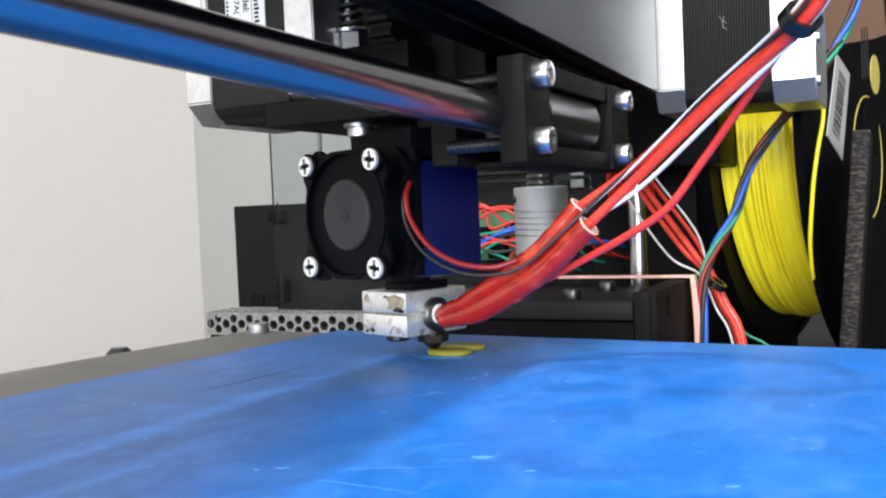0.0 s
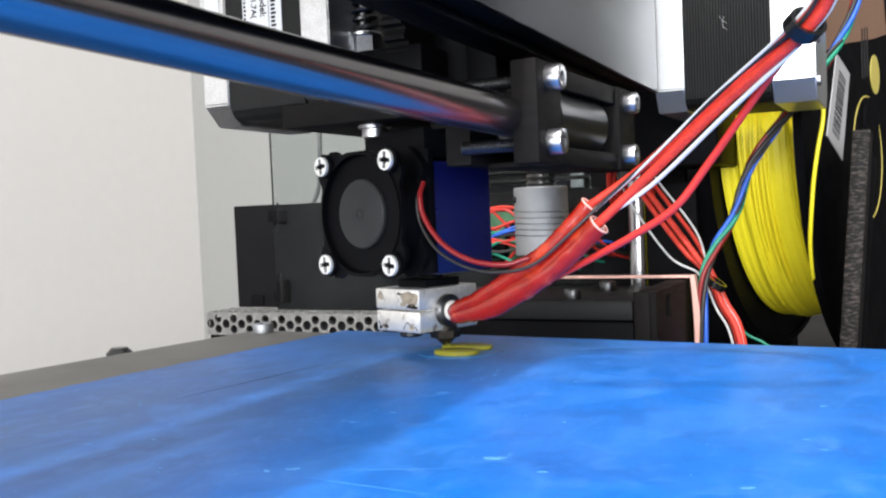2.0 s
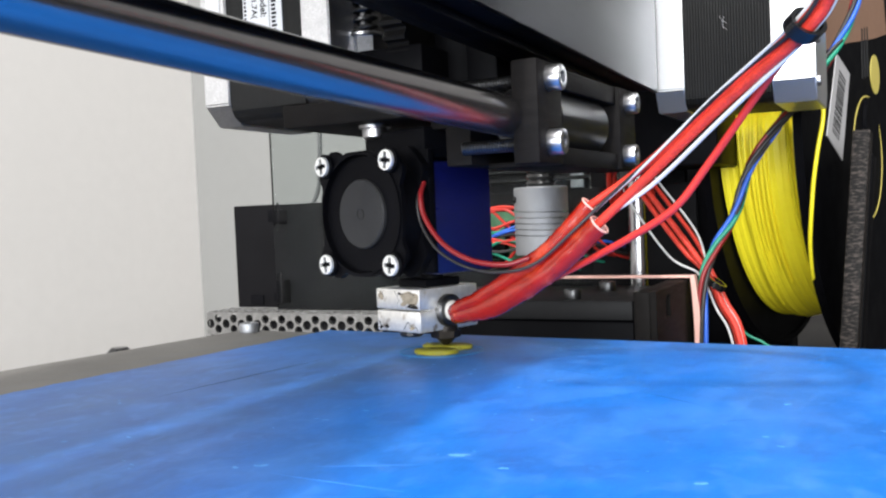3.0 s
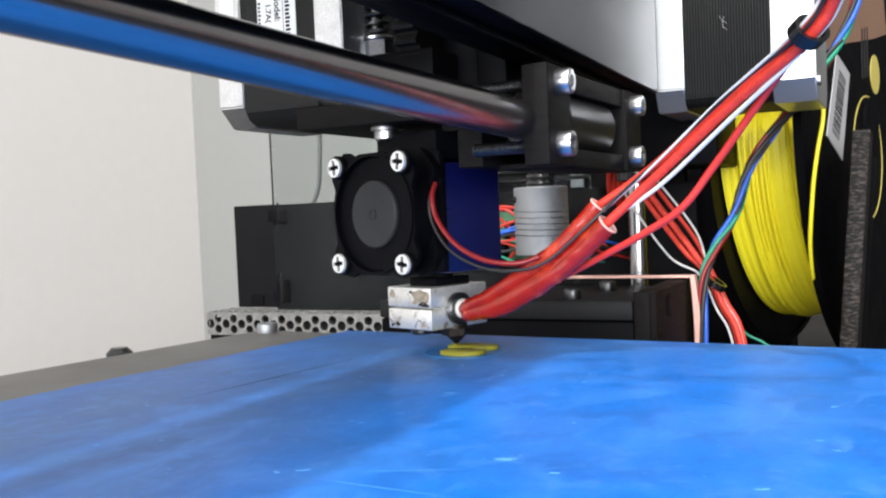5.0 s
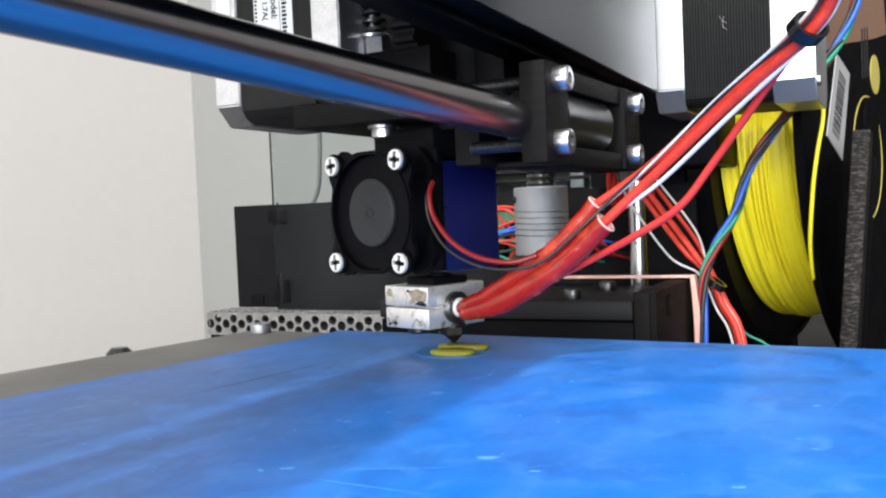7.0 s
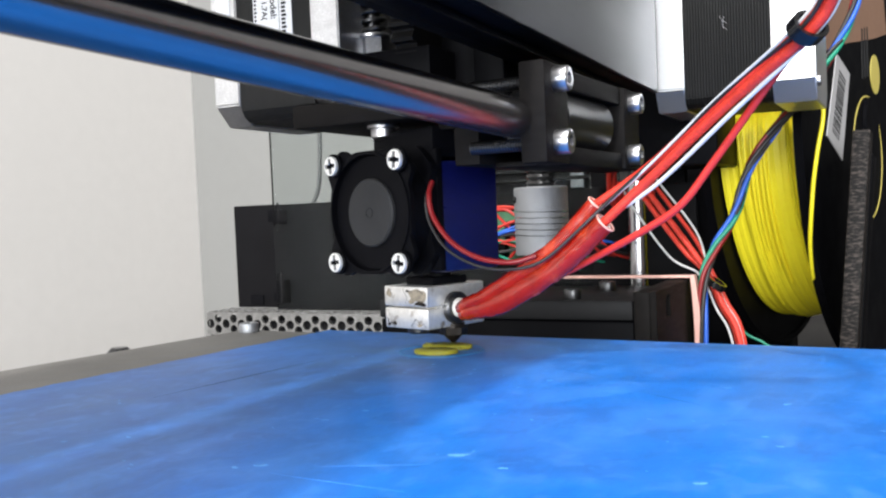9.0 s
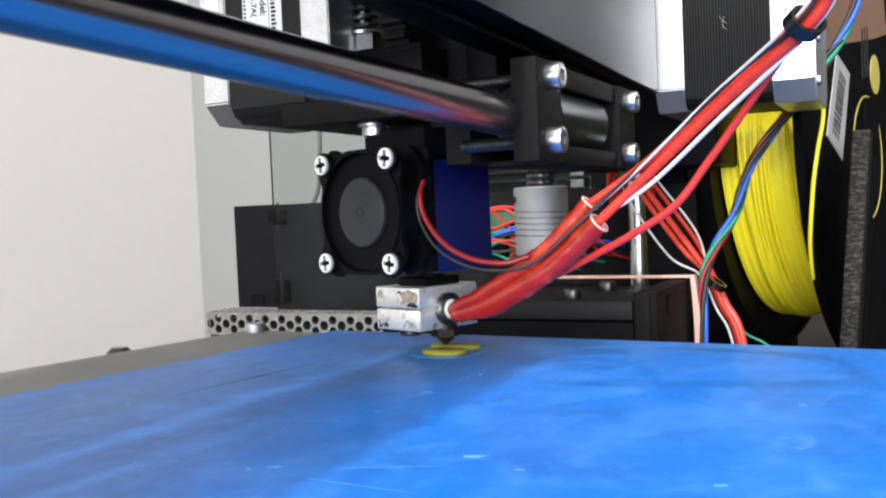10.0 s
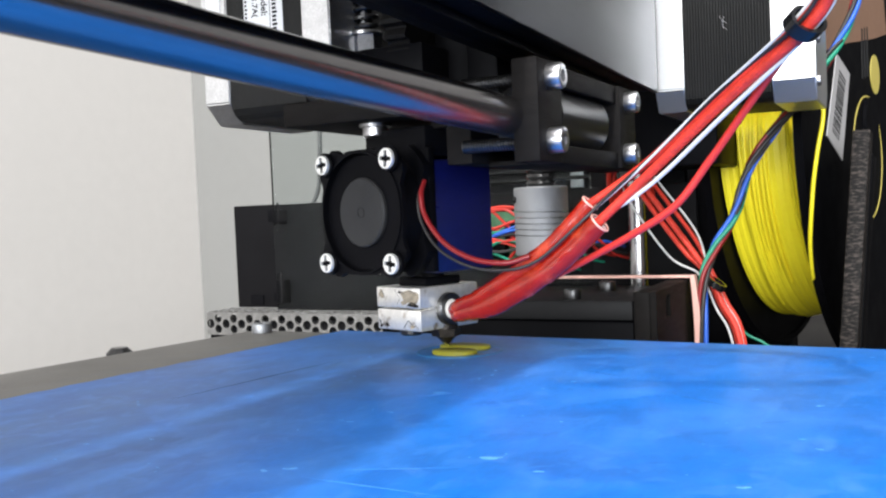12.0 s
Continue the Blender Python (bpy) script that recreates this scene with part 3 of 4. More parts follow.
# ---- the moving carriage ----
def print_carriage():
    t = thing("print_carriage", (190, 75, 40), "black printed carriage clamped to the steel rod", "carriage")
    bm = B()
    box(bm, 163, 177, 64.6, 70.2, 39.4, 60.0, 0.5)
    part("front_clamp", bm, "black_print", t)
    bm = B()
    box(bm, 220, 234, 64.6, 72, 39.4, 60.0, 0.5)
    part("rear_clamp", bm, "black_print", t)
    bm = B()
    box(bm, 176.8, 220.2, 65.6, 70, 55.6, 60.0, 0.4)
    part("top_bar", bm, "black_print", t)
    bm = B()
    box(bm, 176.8, 220.2, 65.6, 72, 39.4, 43.4, 0.4)
    part("bottom_bar", bm, "black_print", t)
    bm = B()
    cyl(bm, (178, 73, 49.8), (212, 73, 49.8), 8.0, 40, bevel=0.6)
    part("linear_bearing", bm, "bearing", t, "dark steel linear bearing")
    bm = B()
    box(bm, 170, 232, 82.6, 88.6, 40.2, 48.6, 0.5)
    part("rear_bracket", bm, "black_print", t)
    bm = B()
    box(bm, 200, 232, 88.8, 97, 41, 100, 0.6)
    part("back_plate", bm, "black_plastic", t)
    bm = B()
    box(bm, 178, 232, 72.2, 82.4, 39.6, 40.8, 0.3)
    part("bottom_plate", bm, "black_print", t)
    for x, z in ((169.2, 56.5), (225.6, 56.2), (169.1, 43.7), (223.8, 43.0)):
        cap_screw(t, "cap_screw", (x, 64.6, z), (0, -1, 0), 2.65, 3.2)
        bm = B()
        threaded(bm, (x, 70, z), (x, 84, z), 1.45, 0.6, 14)
        part("threaded_shank", bm, "dark_steel", t)
    bm = B()
    box(bm, 180, 232, 100, 138.5, 52.8, 58.6, 0.6)
    box(bm, 186, 232, 93, 100.5, 50, 58.6, 0.6)
    part("extruder_shelf", bm, "black_print", t)
    bm = B()
    cyl(bm, (190, 118, 49.4), (190, 118, 52.3), 3.1, 24, bevel=0.5)
    cyl(bm, (190, 118, 52.1), (190, 118, 52.9), 4.0, 24)
    part("hex_bolt", bm, "bolt", t)
    bm = B()
    box(bm, 190, 226, 104, 126, 58, 71.5, 0.6)
    box(bm, 204, 226, 98, 112, 58, 100, 0.6)
    box(bm, 198, 226, 114.2, 118, 58, 110, 0.6)
    part("extruder_body", bm, "black_plastic", t)
    bm = B()
    tube(bm, [(194 + 3.0 * math.cos(k * math.pi / 4), 122 + 3.0 * math.sin(k * math.pi / 4), 76.4 + 0.27 * k) for k in range(64)], 0.55, 8, 2)
    part("idler_spring", bm, "dark_steel", t, "steel compression spring")
    bm = B()
    cyl(bm, (194, 122, 68), (194, 122, 97), 1.9, 16)
    part("idler_bolt", bm, "dark_steel", t)
    bm = B()
    cyl(bm, (194, 122, 75.4), (194, 122, 76.4), 4.4, 24, bevel=0.2)
    part("washer", bm, "bolt", t)
    bm = B()
    cyl(bm, (194, 122, 71.4), (194, 122, 75.4), 3.9, 6)
    part("nut", bm, "bolt", t)
    bm = B()
    teeth = 36
    o = []
    for i in range(teeth):
        for k, r in ((0.0, 20.0), (0.3, 21.6), (0.55, 21.6), (0.85, 20.0)):
            a = 2 * math.pi * (i + k) / teeth
            o.append((r * math.cos(a), r * math.sin(a)))
    prism(bm, o, Matrix.Translation((208, 113.6, 82)) @ Matrix.Rotation(radians(90), 4, "X"), 0, 6)
    part("drive_gear", bm, "gear", t)
    return t


def extruder_motor():
    t = stepper("extruder_motor", 180, 123.5, 55.4, 39.5, "black stepper motor with a white maker's label", (8.2, 8.2), False, "cast")
    x = 180.3
    bm = B()
    box(bm, x - 0.05, x + 0.3, 137.3, 149.2, 73.0, 97, 0)
    lab = part("label", bm, "label", t, "white printed label")

    def at_label(y, z):
        return Matrix(((0, 0, -1, x - 0.06), (0, -1, 0, y), (-1, 0, 0, z), (0, 0, 0, 1)))

    writing("text_line", "Model:", at_label(143.7, 88.3), 2.6, "ink", lab)
    writing("text_line", "1.7A(", at_label(146.4, 86.0), 2.2, "ink", lab)
    for y, z, size in ((139.7, 88.0, 1.5), (148.5, 86.6, 0.75)):
        bm = B()
        for k in range(16):
            a = z - 1.0 * k
            box(bm, x - 0.08, x, y - size / 2 * (0.65 + 0.35 * (k % 3 == 0)), y + size / 2, a - 0.62, a, 0)
        tagged(part("print_bar", bm, "ink", lab), kind="stuff")
    bm = B()
    box(bm, x - 0.08, x, 141.05, 141.2, 74, 97, 0)
    part("rule", bm, "ink", lab)
    bm = B()
    box(bm, 179.85, 180.1, 156.6, 161.0, 79.5, 97, 0)
    tag = part("tag", bm, "label", t, "small white tag")
    bm = B()
    box(bm, 179.8, 179.9, 157.4, 158.6, 80.5, 84, 0)
    box(bm, 179.8, 179.9, 159.0, 160.2, 80.5, 84, 0)
    part("tag_bar", bm, "ink", tag)
    return t


HOT = Matrix(((-0.3212, 0.947, 0, 178.3), (-0.947, -0.3212, 0, 117.25), (0, 0, 1, 31.0), (0, 0, 0, 1)))


def hot_end():
    t = thing("hot_end", (185, 105, 2), "hot end with black fan, blue duct and aluminium block", "hot end")
    face = HOT @ Matrix(((1, 0, 0, 0), (0, 0, 1, 0), (0, 1, 0, 0), (0, 0, 0, 1)))

    def ear(a):
        c, s = abs(math.cos(a)), abs(math.sin(a))
        d = abs(a % (math.pi / 2) - math.pi / 4)
        k = 14.9 / max(c, s)
        return min(k, 15.5) if d > 0.36 else 15.5 + (18.6 - 15.5) * min(1, max(0, (0.36 - d) / 0.13))

    seg = 96
    outer = [(ear(2 * math.pi * i / seg) * math.cos(2 * math.pi * i / seg), ear(2 * math.pi * i / seg) * math.sin(2 * math.pi * i / seg)) for i in range(seg)]
    circ = [(math.cos(2 * math.pi * i / seg), math.sin(2 * math.pi * i / seg)) for i in range(seg)]
    bm = B()
    ring_plate(bm, outer, [(14.2 * x, 14.2 * y) for x, y in circ], face, 1.3, 2.6)
    fan = part("cooling_fan", bm, "black_plastic", t, "small black axial fan")
    for name, o, r, z0, z1 in (("barrel", [(14.9 * x, 14.9 * y) for x, y in circ], 14.0, 2.6, 7.8), ("rear_frame", outer, 14.2, 7.8, 10.0), ("front_rim", [(14.7 * x, 14.7 * y) for x, y in circ], 14.1, 0.8, 1.3)):
        bm = B()
        ring_plate(bm, o, [(r * x, r * y) for x, y in circ], face, z0, z1)
        part(name, bm, "black_plastic", fan)
    bm = B()
    cyl(bm, face @ Vector((0, 0, 9.0)), face @ Vector((0, 0, 1.3)), 8.3, 48, bevel=0.4)
    part("hub", bm, "grey_hub", fan, "dark grey hub")
    bm = B()
    ring_plate(bm, [(1.3 * x, 1.3 * y) for x, y in circ], [(1.05 * x, 1.05 * y) for x, y in circ], face, 1.22, 1.4)
    part("hub_dimple", bm, "grey_plastic", fan)
    bm = B()
    ring_plate(bm, [(13.7 * x, 13.7 * y) for x, y in circ], [(8.35 * x, 8.35 * y) for x, y in circ], face, 2.4, 6.0)
    part("rotor", bm, "black_plastic", fan, "black fan rotor")
    for sx, sz in ((-1, 1), (1, 1), (-1, -1), (1, -1)):
        c = Vector((12 * sx, 12 * sz, 0))
        bm = B()
        cyl(bm, face @ (c + Vector((0, 0, 1.3))), face @ c, 3.0, 28, bevel=0.25)
        part("screw_boss", bm, "black_plastic", fan)
        bm = B()
        n = 32
        cross = []
        lim = 1.9
        for i in range(n):
            a = 2 * math.pi * i / n + 0.15 * sx
            d = min(abs(a % (math.pi / 2)), math.pi / 2 - abs(a % (math.pi / 2)))
            r = lim if d < 0.4 else 0.95
            cross.append((r * math.cos(2 * math.pi * i / n), r * math.sin(2 * math.pi * i / n)))
        cc = [(math.cos(2 * math.pi * i / n), math.sin(2 * math.pi * i / n)) for i in range(n)]
        rows = [([(2.4 * x, 2.4 * y) for x, y in cc], 0.0), ([(2.4 * x, 2.4 * y) for x, y in cc], -0.6), ([(2.3 * x, 2.3 * y) for x, y in cc], -0.75), (cross, -0.78), (cross, -0.2)]
        loops = [[bm.verts.new(face @ (c + Vector((x, y, z)))) for x, y in o] for o, z in rows]
        for p, q in zip(loops, loops[1:]):
            for i in range(n):
                bm.faces.new((p[i], p[(i + 1) % n], q[(i + 1) % n], q[i]))
        head = part("screw", bm, "screw", fan, "bright cross-head screw")
        # black disc paints the dark depth of the cross recess
        bm = B()
        prism(bm, [(2.0 * x, 2.0 * y) for x, y in cc], face @ Matrix.Translation((c.x, c.y, 0)), -0.25, -0.15)
        part("recess_black", bm, "ink", head)
    bm = B()
    box(bm, -13.8, 15.0, 10, 12.0, -14.6, 14.6, 0.4, HOT)
    part("duct_flange", bm, "black_plastic", t)
    bm = B()
    box(bm, -12, 14.6, 12.0, 31.5, -15, 11.8, 0.8, HOT)
    part("fan_duct", bm, "blue_print", t, "dark blue printed fan duct")
    bm = B()
    box(bm, -8, 14, 10, 30, 12.5, 20, 1.0, HOT)
    part("mount_neck", bm, "black_plastic", t)
    # heater block: two jaws with a clamping slit
    blk = Matrix(((-0.3212, 0.947, 0, 185.8), (-0.947, -0.3212, 0, 105.3), (0, 0, 1, 0), (0, 0, 0, 1)))
    bm = B()
    box(bm, -16, 0, 0, 20, 7.3, 12.4, 0.35, blk)
    box(bm, -16, -0.1, 0.1, 20, 1.8, 6.9, 0.35, blk)
    box(bm, -15.7, -0.4, 3.5, 19.6, 6.8, 7.4, 0, blk)
    heater = part("heater_block", bm, "block", t, "scraped aluminium heater block")
    random.seed(3)
    for cx, cz, rx, rz, mat in ((-3.9, 10.0, 3.3, 2.2, "residue"), (-2.6, 8.2, 1.9, 0.6, "brass"), (-7.2, 11.2, 0.7, 0.4, "brass"), (-14.2, 10.6, 0.9, 0.9, "residue"), (-12.4, 3.0, 0.7, 0.4, "brass"), (-14.6, 2.6, 0.5, 0.4, "brass"), (-3.2, 2.8, 0.9, 0.4, "residue")):
        bm = B()
        n = 22
        ph = random.random() * 6
        o = [((cx + rx * (1 + 0.25 * math.sin(3 * a + ph) + 0.15 * math.sin(7 * a)) * math.cos(a)), (cz + rz * (1 + 0.3 * math.sin(2 * a + ph) + 0.15 * math.sin(5 * a)) * math.sin(a))) for a in (2 * math.pi * i / n for i in range(n))]
        o = [(min(-0.4, max(-15.6, x)), min(12.0, max(7.6 if cz > 7 else 2.1, z))) for x, z in o]
        prism(bm, o, blk @ Matrix(((1, 0, 0, 0), (0, 0, 1, 0), (0, 1, 0, 0), (0, 0, 0, 1))), -0.03, 0.3)
        part("burnt_residue", bm, mat, heater, "brown burnt plastic residue")
    flat = blk @ Matrix(((1, 0, 0, 0), (0, 0, 1, 0), (0, 1, 0, 0), (0, 0, 0, 1)))
    for pts in (((-15.4, 9.6), (-14.0, 11.2), (-13.2, 10.4)), ((-13.6, 11.6), (-12.8, 9.2)), ((-9.0, 11.8), (-7.4, 9.6), (-8.2, 8.0)), ((-15.2, 4.2), (-14.4, 2.6), (-13.4, 3.4)), ((-6.2, 2.4), (-4.6, 4.4), (-2.6, 2.8)), ((-2.0, 3.4), (-1.0, 2.4)), ((-6.4, 11.0), (-3.0, 11.6), (-0.8, 10.2))):
        bm = B()
        for (xa, za), (xb, zb) in zip(pts, pts[1:]):
            n = Vector((zb - za, xa - xb)).normalized() * 0.045
            prism(bm, [(xa + n.x, za + n.y), (xb + n.x * 0.4, zb + n.y * 0.4), (xb - n.x * 0.4, zb - n.y * 0.4), (xa - n.x, za - n.y)], flat, -0.04, 0.2)
        part("crack", bm, "brass", heater, "dark hairline crack")
    bm = B()
    cyl(bm, blk @ Vector((-1, 9.2, 6.6)), blk @ Vector((1.6, 9.2, 6.6)), 4.0, 32, bevel=0.3)
    part("cartridge", bm, "dark_steel", heater, "steel cartridge collar")
    bm = B()
    cyl(bm, blk @ Vector((1.2, 9.2, 6.6)), blk @ Vector((9.0, 8.2, 6.8)), 2.5, 28, 1.6)
    part("ceramic_end", bm, "ceramic", heater)
    bm = B()
    box(bm, -12, -2, 4, 16, 12.3, 14.4, 0.4, blk)
    cyl(bm, blk @ Vector((-6, 10, 12)), blk @ Vector((-6, 10, 17)), 3.0, 20)
    part("heat_break", bm, "black_plastic", t)
    bm = B()
    c = Vector((195.9, 103.8, 0))
    for z0, z1, r0, r1, s in ((2.6, 1.2, 3.0, 3.0, 24), (1.5, -0.3, 3.9, 3.6, 6), (-0.3, -0.9, 2.6, 2.1, 24), (-0.9, -2.4, 2.1, 0.55, 24), (-2.4, -2.7, 0.55, 0.4, 16)):
        cyl(bm, c + Vector((0, 0, z0)), c + Vector((0, 0, z1)), r0, s, r1)
    part("nozzle", bm, "brass", t, "dark stained brass nozzle")
    bm = B()
    c = blk @ Vector((-8.2, 4.4, 0))
    cyl(bm, c + Vector((0, 0, 2.4)), c + Vector((0, 0, 0.2)), 2.9, 24, bevel=0.4)
    part("grub_screw", bm, "black_gloss", t)
    return t


TOP = [(150.6, 15.4, 57.5), (145.0, 10.5, 63), (127, 5, 71), (105, 4, 81), (92, 29, 88), (86, 50, 92), (60, 46, 125), (10, 40, 190)]


def cable_loom():
    t = thing("heater_cable_loom", (180, 95, 8), "red sleeved heater and sensor cables tied together", "cable loom")

    def cable(name, pts, r, mat, label="", radii=None, seg=14):
        bm = B()
        tube(bm, pts, r, seg, 8, radii, 0.26 if mat == "red_sleeve" else 0.0)
        return part(name, bm, mat, t, label)

    cable("heat_shrink", [(183.2, 95.0, 7.6), (181.0, 92.0, 8.7), (177.8, 84.8, 11.3), (176.4, 75.3, 16.9), (175.4, 67.0, 22.6), (175.4, 58.9, 30.8)], 2.3, "red_sleeve", "glossy red heat-shrink sleeve", [1.5, 1.9, 2.2, 2.1, 2.0, 1.8])
    cable("heat_shrink", [(183.0, 94.4, 6.4), (180.8, 91.0, 7.3), (177.0, 82.3, 9.6), (176.1, 71.4, 15.3), (175.8, 63.7, 20.9), (175.1, 56.9, 26.7)], 2.5, "red_sleeve", "glossy red heat-shrink sleeve", [1.5, 2.0, 2.5, 2.5, 2.4, 2.2])
    cable("red_cable", [(175.4, 59.5, 30.3), (172.9, 47.1, 37.6), (164.5, 31.5, 48.0), *TOP], 0.8, "red_braid", "red braided cable")
    cable("red_cable", [(175.1, 57.9, 26.2), (172.0, 46.0, 35.6), (163.2, 30.4, 47.0), *[(x - 0.6, y - 0.9, z - 1.0) for x, y, z in TOP]], 1.0, "red_braid", "red braided cable")
    cable("white_cable", [(175.3, 57.5, 27.2), (172.0, 45.2, 34.0), (162.9, 29.6, 45.3), *[(x + 0.3, y - 1.7, z - 1.2) for x, y, z in TOP]], 0.44, "white_wire", "white insulated wire")
    cable("white_cable", [(174.6, 57.5, 29.6), (171.2, 46.6, 37.6), (163.2, 31.6, 48.8), *[(x - 1.2, y + 0.6, z + 0.5) for x, y, z in TOP]], 0.27, "white_wire", "white insulated wire")
    cable("thin_red_wire", [(182.5, 76, 12.5), (181.0, 67, 16.4), (177.0, 57.5, 20.6), (173.2, 49.6, 24.2), (170.4, 40.4, 29.5), (168.6, 33.6, 37.3), (164.6, 26.0, 46.2), (157.1, 19.0, 53.2), *[(x + 0.4, y - 0.6, z - 1.6) for x, y, z in TOP]], 0.75, "red_wire", "thin red wire")
    cable("fan_wire", [(180.6, 99.9, 37.6), (177.9, 99.5, 34.5), (176.7, 98.0, 29.5), (174.7, 92.6, 23.6), (172.0, 84.6, 20.0), (171.8, 76.9, 19.0), (173.6, 72.0, 20.2)], 0.6, "shaded_red", "red fan wire")
    cable("fan_wire", [(180.4, 100.3, 37.0), (177.6, 100.2, 33.5), (176.4, 98.8, 28.0), (174.4, 93.6, 22.0), (171.8, 85.0, 18.3), (171.0, 76.7, 17.5), (171.6, 69.4, 19.4), (172.2, 60.9, 26.2), (172.9, 53.9, 32.4), (169.6, 42.0, 41.2), (159.8, 26.9, 51.4), *[(x - 1.6, y + 0.2, z - 0.4) for x, y, z in TOP]], 0.34, "black_wire", "black fan wire")
    for c, d, r in (((175.4, 58.9, 30.8), (-0.02, -8.1, 8.2), 1.85), ((175.1, 56.9, 26.7), (-0.7, -6.8, 5.8), 2.25)):
        bm = B()
        q = Vector(d).to_track_quat("Z", "Y").to_matrix()
        tube(bm, [Vector(c) + q @ Vector((r * math.cos(k * math.pi / 8), r * math.sin(k * math.pi / 8), 0)) for k in range(17)], 0.22, 8, 3)
        part("sleeve_rim", bm, "rim", t, "pale cut end of the sleeve")
    bm = B()
    a, d = Vector((150.2, 14.5, 57.4)), (Vector((145.0, 10.5, 63)) - Vector((164.5, 31.5, 48.0))).normalized()
    q = d.to_track_quat("Z", "Y").to_matrix().to_4x4()
    m = Matrix.Translation(a) @ q
    n = 28
    ring_plate(bm, [(3.3 * math.cos(2 * math.pi * i / n), 2.8 * math.sin(2 * math.pi * i / n)) for i in range(n)], [(2.6 * math.cos(2 * math.pi * i / n), 2.1 * math.sin(2 * math.pi * i / n)) for i in range(n)], m, -1.2, 1.2)
    bmesh.ops.bevel(bm, geom=[e for e in bm.edges if e.calc_face_angle(0) > 1], offset=0.25, segments=2, affect="EDGES")
    part("cable_tie", bm, "black_gloss", t, "black cable tie")
    return t


carriage = print_carriage()
extruder = extruder_motor()
hotend = hot_end()
loom = cable_loom()


# ---- the moving bed and the print ----
BED = -3.0


def flat_blot(bm, x, y, r, long=1.0, n=18, turn=0.0, z=0.0):
    """A very thin uneven patch lying on the tape."""
    ring = []
    p1, p2 = random.random() * 6, random.random() * 6
    for i in range(n):
        a = 2 * math.pi * i / n
        k = r * (0.85 + 0.25 * math.sin(2 * a + p1) + 0.15 * math.sin(3 * a + p2))
        px, py = k * math.cos(a), k * math.sin(a) * long
        ring.append((x + px * math.cos(turn) - py * math.sin(turn), y + px * math.sin(turn) + py * math.cos(turn)))
    prism(bm, ring, Matrix.Identity(4), BED - 0.02, BED + 0.025)


def heated_bed():
    t = thing("heated_bed", (110, 44, BED - 6), "dark bed plate covered with blue masking tape", "print bed")
    bm = B()
    prism(bm, [(-30, -90), (212.5, -80), (231.5, 187), (132, 201.5), (-30, 221)], Matrix.Identity(4), BED - 5.0, BED - 0.9)
    part("plate", bm, "bed_plate", t, "dark grey metal plate")
    bm = B()
    edge = [(229.0, 153.0)]
    far, near = Vector((229.0, 153.0)), Vector((-30, 182.5))
    random.seed(7)
    for i in range(1, 60):
        p = far.lerp(near, i / 60)
        edge.append((p.x, p.y + random.uniform(-0.5, 0.5)))
    prism(bm, [(-30, -88), (213.0, -78), *edge, (-30, 182.5)], Matrix.Identity(4), BED - 0.85, BED)
    tape = part("tape_sheet", bm, "tape", t, "blue masking tape, scuffed by use")
    # a thin dark crease, tapering off
    bm = B()
    a, b = Vector((132.5, 128.8)), Vector((182, 122.0))
    prism(bm, [(a.x, a.y), ((a.x + b.x) / 2, (a.y + b.y) / 2 - 0.22), (b.x, b.y), ((a.x + b.x) / 2, (a.y + b.y) / 2 + 0.16)], Matrix.Identity(4), BED - 0.02, BED + 0.015)
    part("crease", bm, "ink", tape, "dark crease in the tape")
    for mat, name, lines in (("tape_rub", "dark_rub", ((162.1, 41.1, 152.2, 26.8, 0.2), (182.2, 65.2, 173.7, 50.4, 0.16), (143.1, 22.1, 145.5, 17.9, 0.15))), ("tape_pale", "pale_rub", ((96.7, 72.9, 95.3, 51.5, 0.2), (101.4, 69.0, 107.2, 54.7, 0.14), (161.4, 48.2, 161.1, 40.8, 0.2), (147.0, 82.9, 151.6, 78.1, 0.2)))):
        for x0, y0, x1, y1, w in lines:
            bm = B()
            n = Vector((y0 - y1, x1 - x0)).normalized() * w
            side = [(0.0, 0.0), (0.2, 0.7), (0.5, 1.0), (0.75, 0.6), (1.0, 0.0), (0.7, -0.5), (0.45, -0.9), (0.2, -0.5)]
            prism(bm, [(x0 + (x1 - x0) * u + n.x * v, y0 + (y1 - y0) * u + n.y * v) for u, v in side], Matrix.Identity(4), BED - 0.02, BED + 0.012)
            part(name, bm, mat, tape)
    for x, y, r, long, turn in ((151.7, 81, 0.5, 2.3, 0.1), (112.7, 53, 0.6, 3.6, 0.2), (99.5, 76.6, 0.5, 2.0, 0.3), (157.3, 15.1, 0.5, 1.4, 0.0), (134.1, 81.1, 0.35, 1.8, 0.2), (108.6, 44.5, 0.4, 1.7, 0.1), (109.9, 19.4, 0.5, 1.6, 0.3), (97.5, 79.5, 0.5, 1.2, 0.0), (171, 78.5, 0.4, 1.5, 0.4), (176, 80, 0.3, 1.2, 0.4), (168, 60, 0.4, 1.6, 0.1)):
        bm = B()
        flat_blot(bm, x, y, r, long, turn=turn)
        part("scuff", bm, "tape_scuff", tape)
    bm = B()
    random.seed(21)
    for i in range(70):
        flat_blot(bm, random.uniform(70, 215), random.uniform(-5, 140), random.uniform(0.12, 0.3), random.uniform(1, 2.5), 9, random.uniform(-0.4, 0.6))
    tagged(part("speck", bm, "tape_scuff", tape), kind="stuff")
    cap_screw(t, "levelling_screw", (227.5, 181.7, BED - 0.9), (0, 0, 1), 3.1, 2.9, "coupler")
    return t


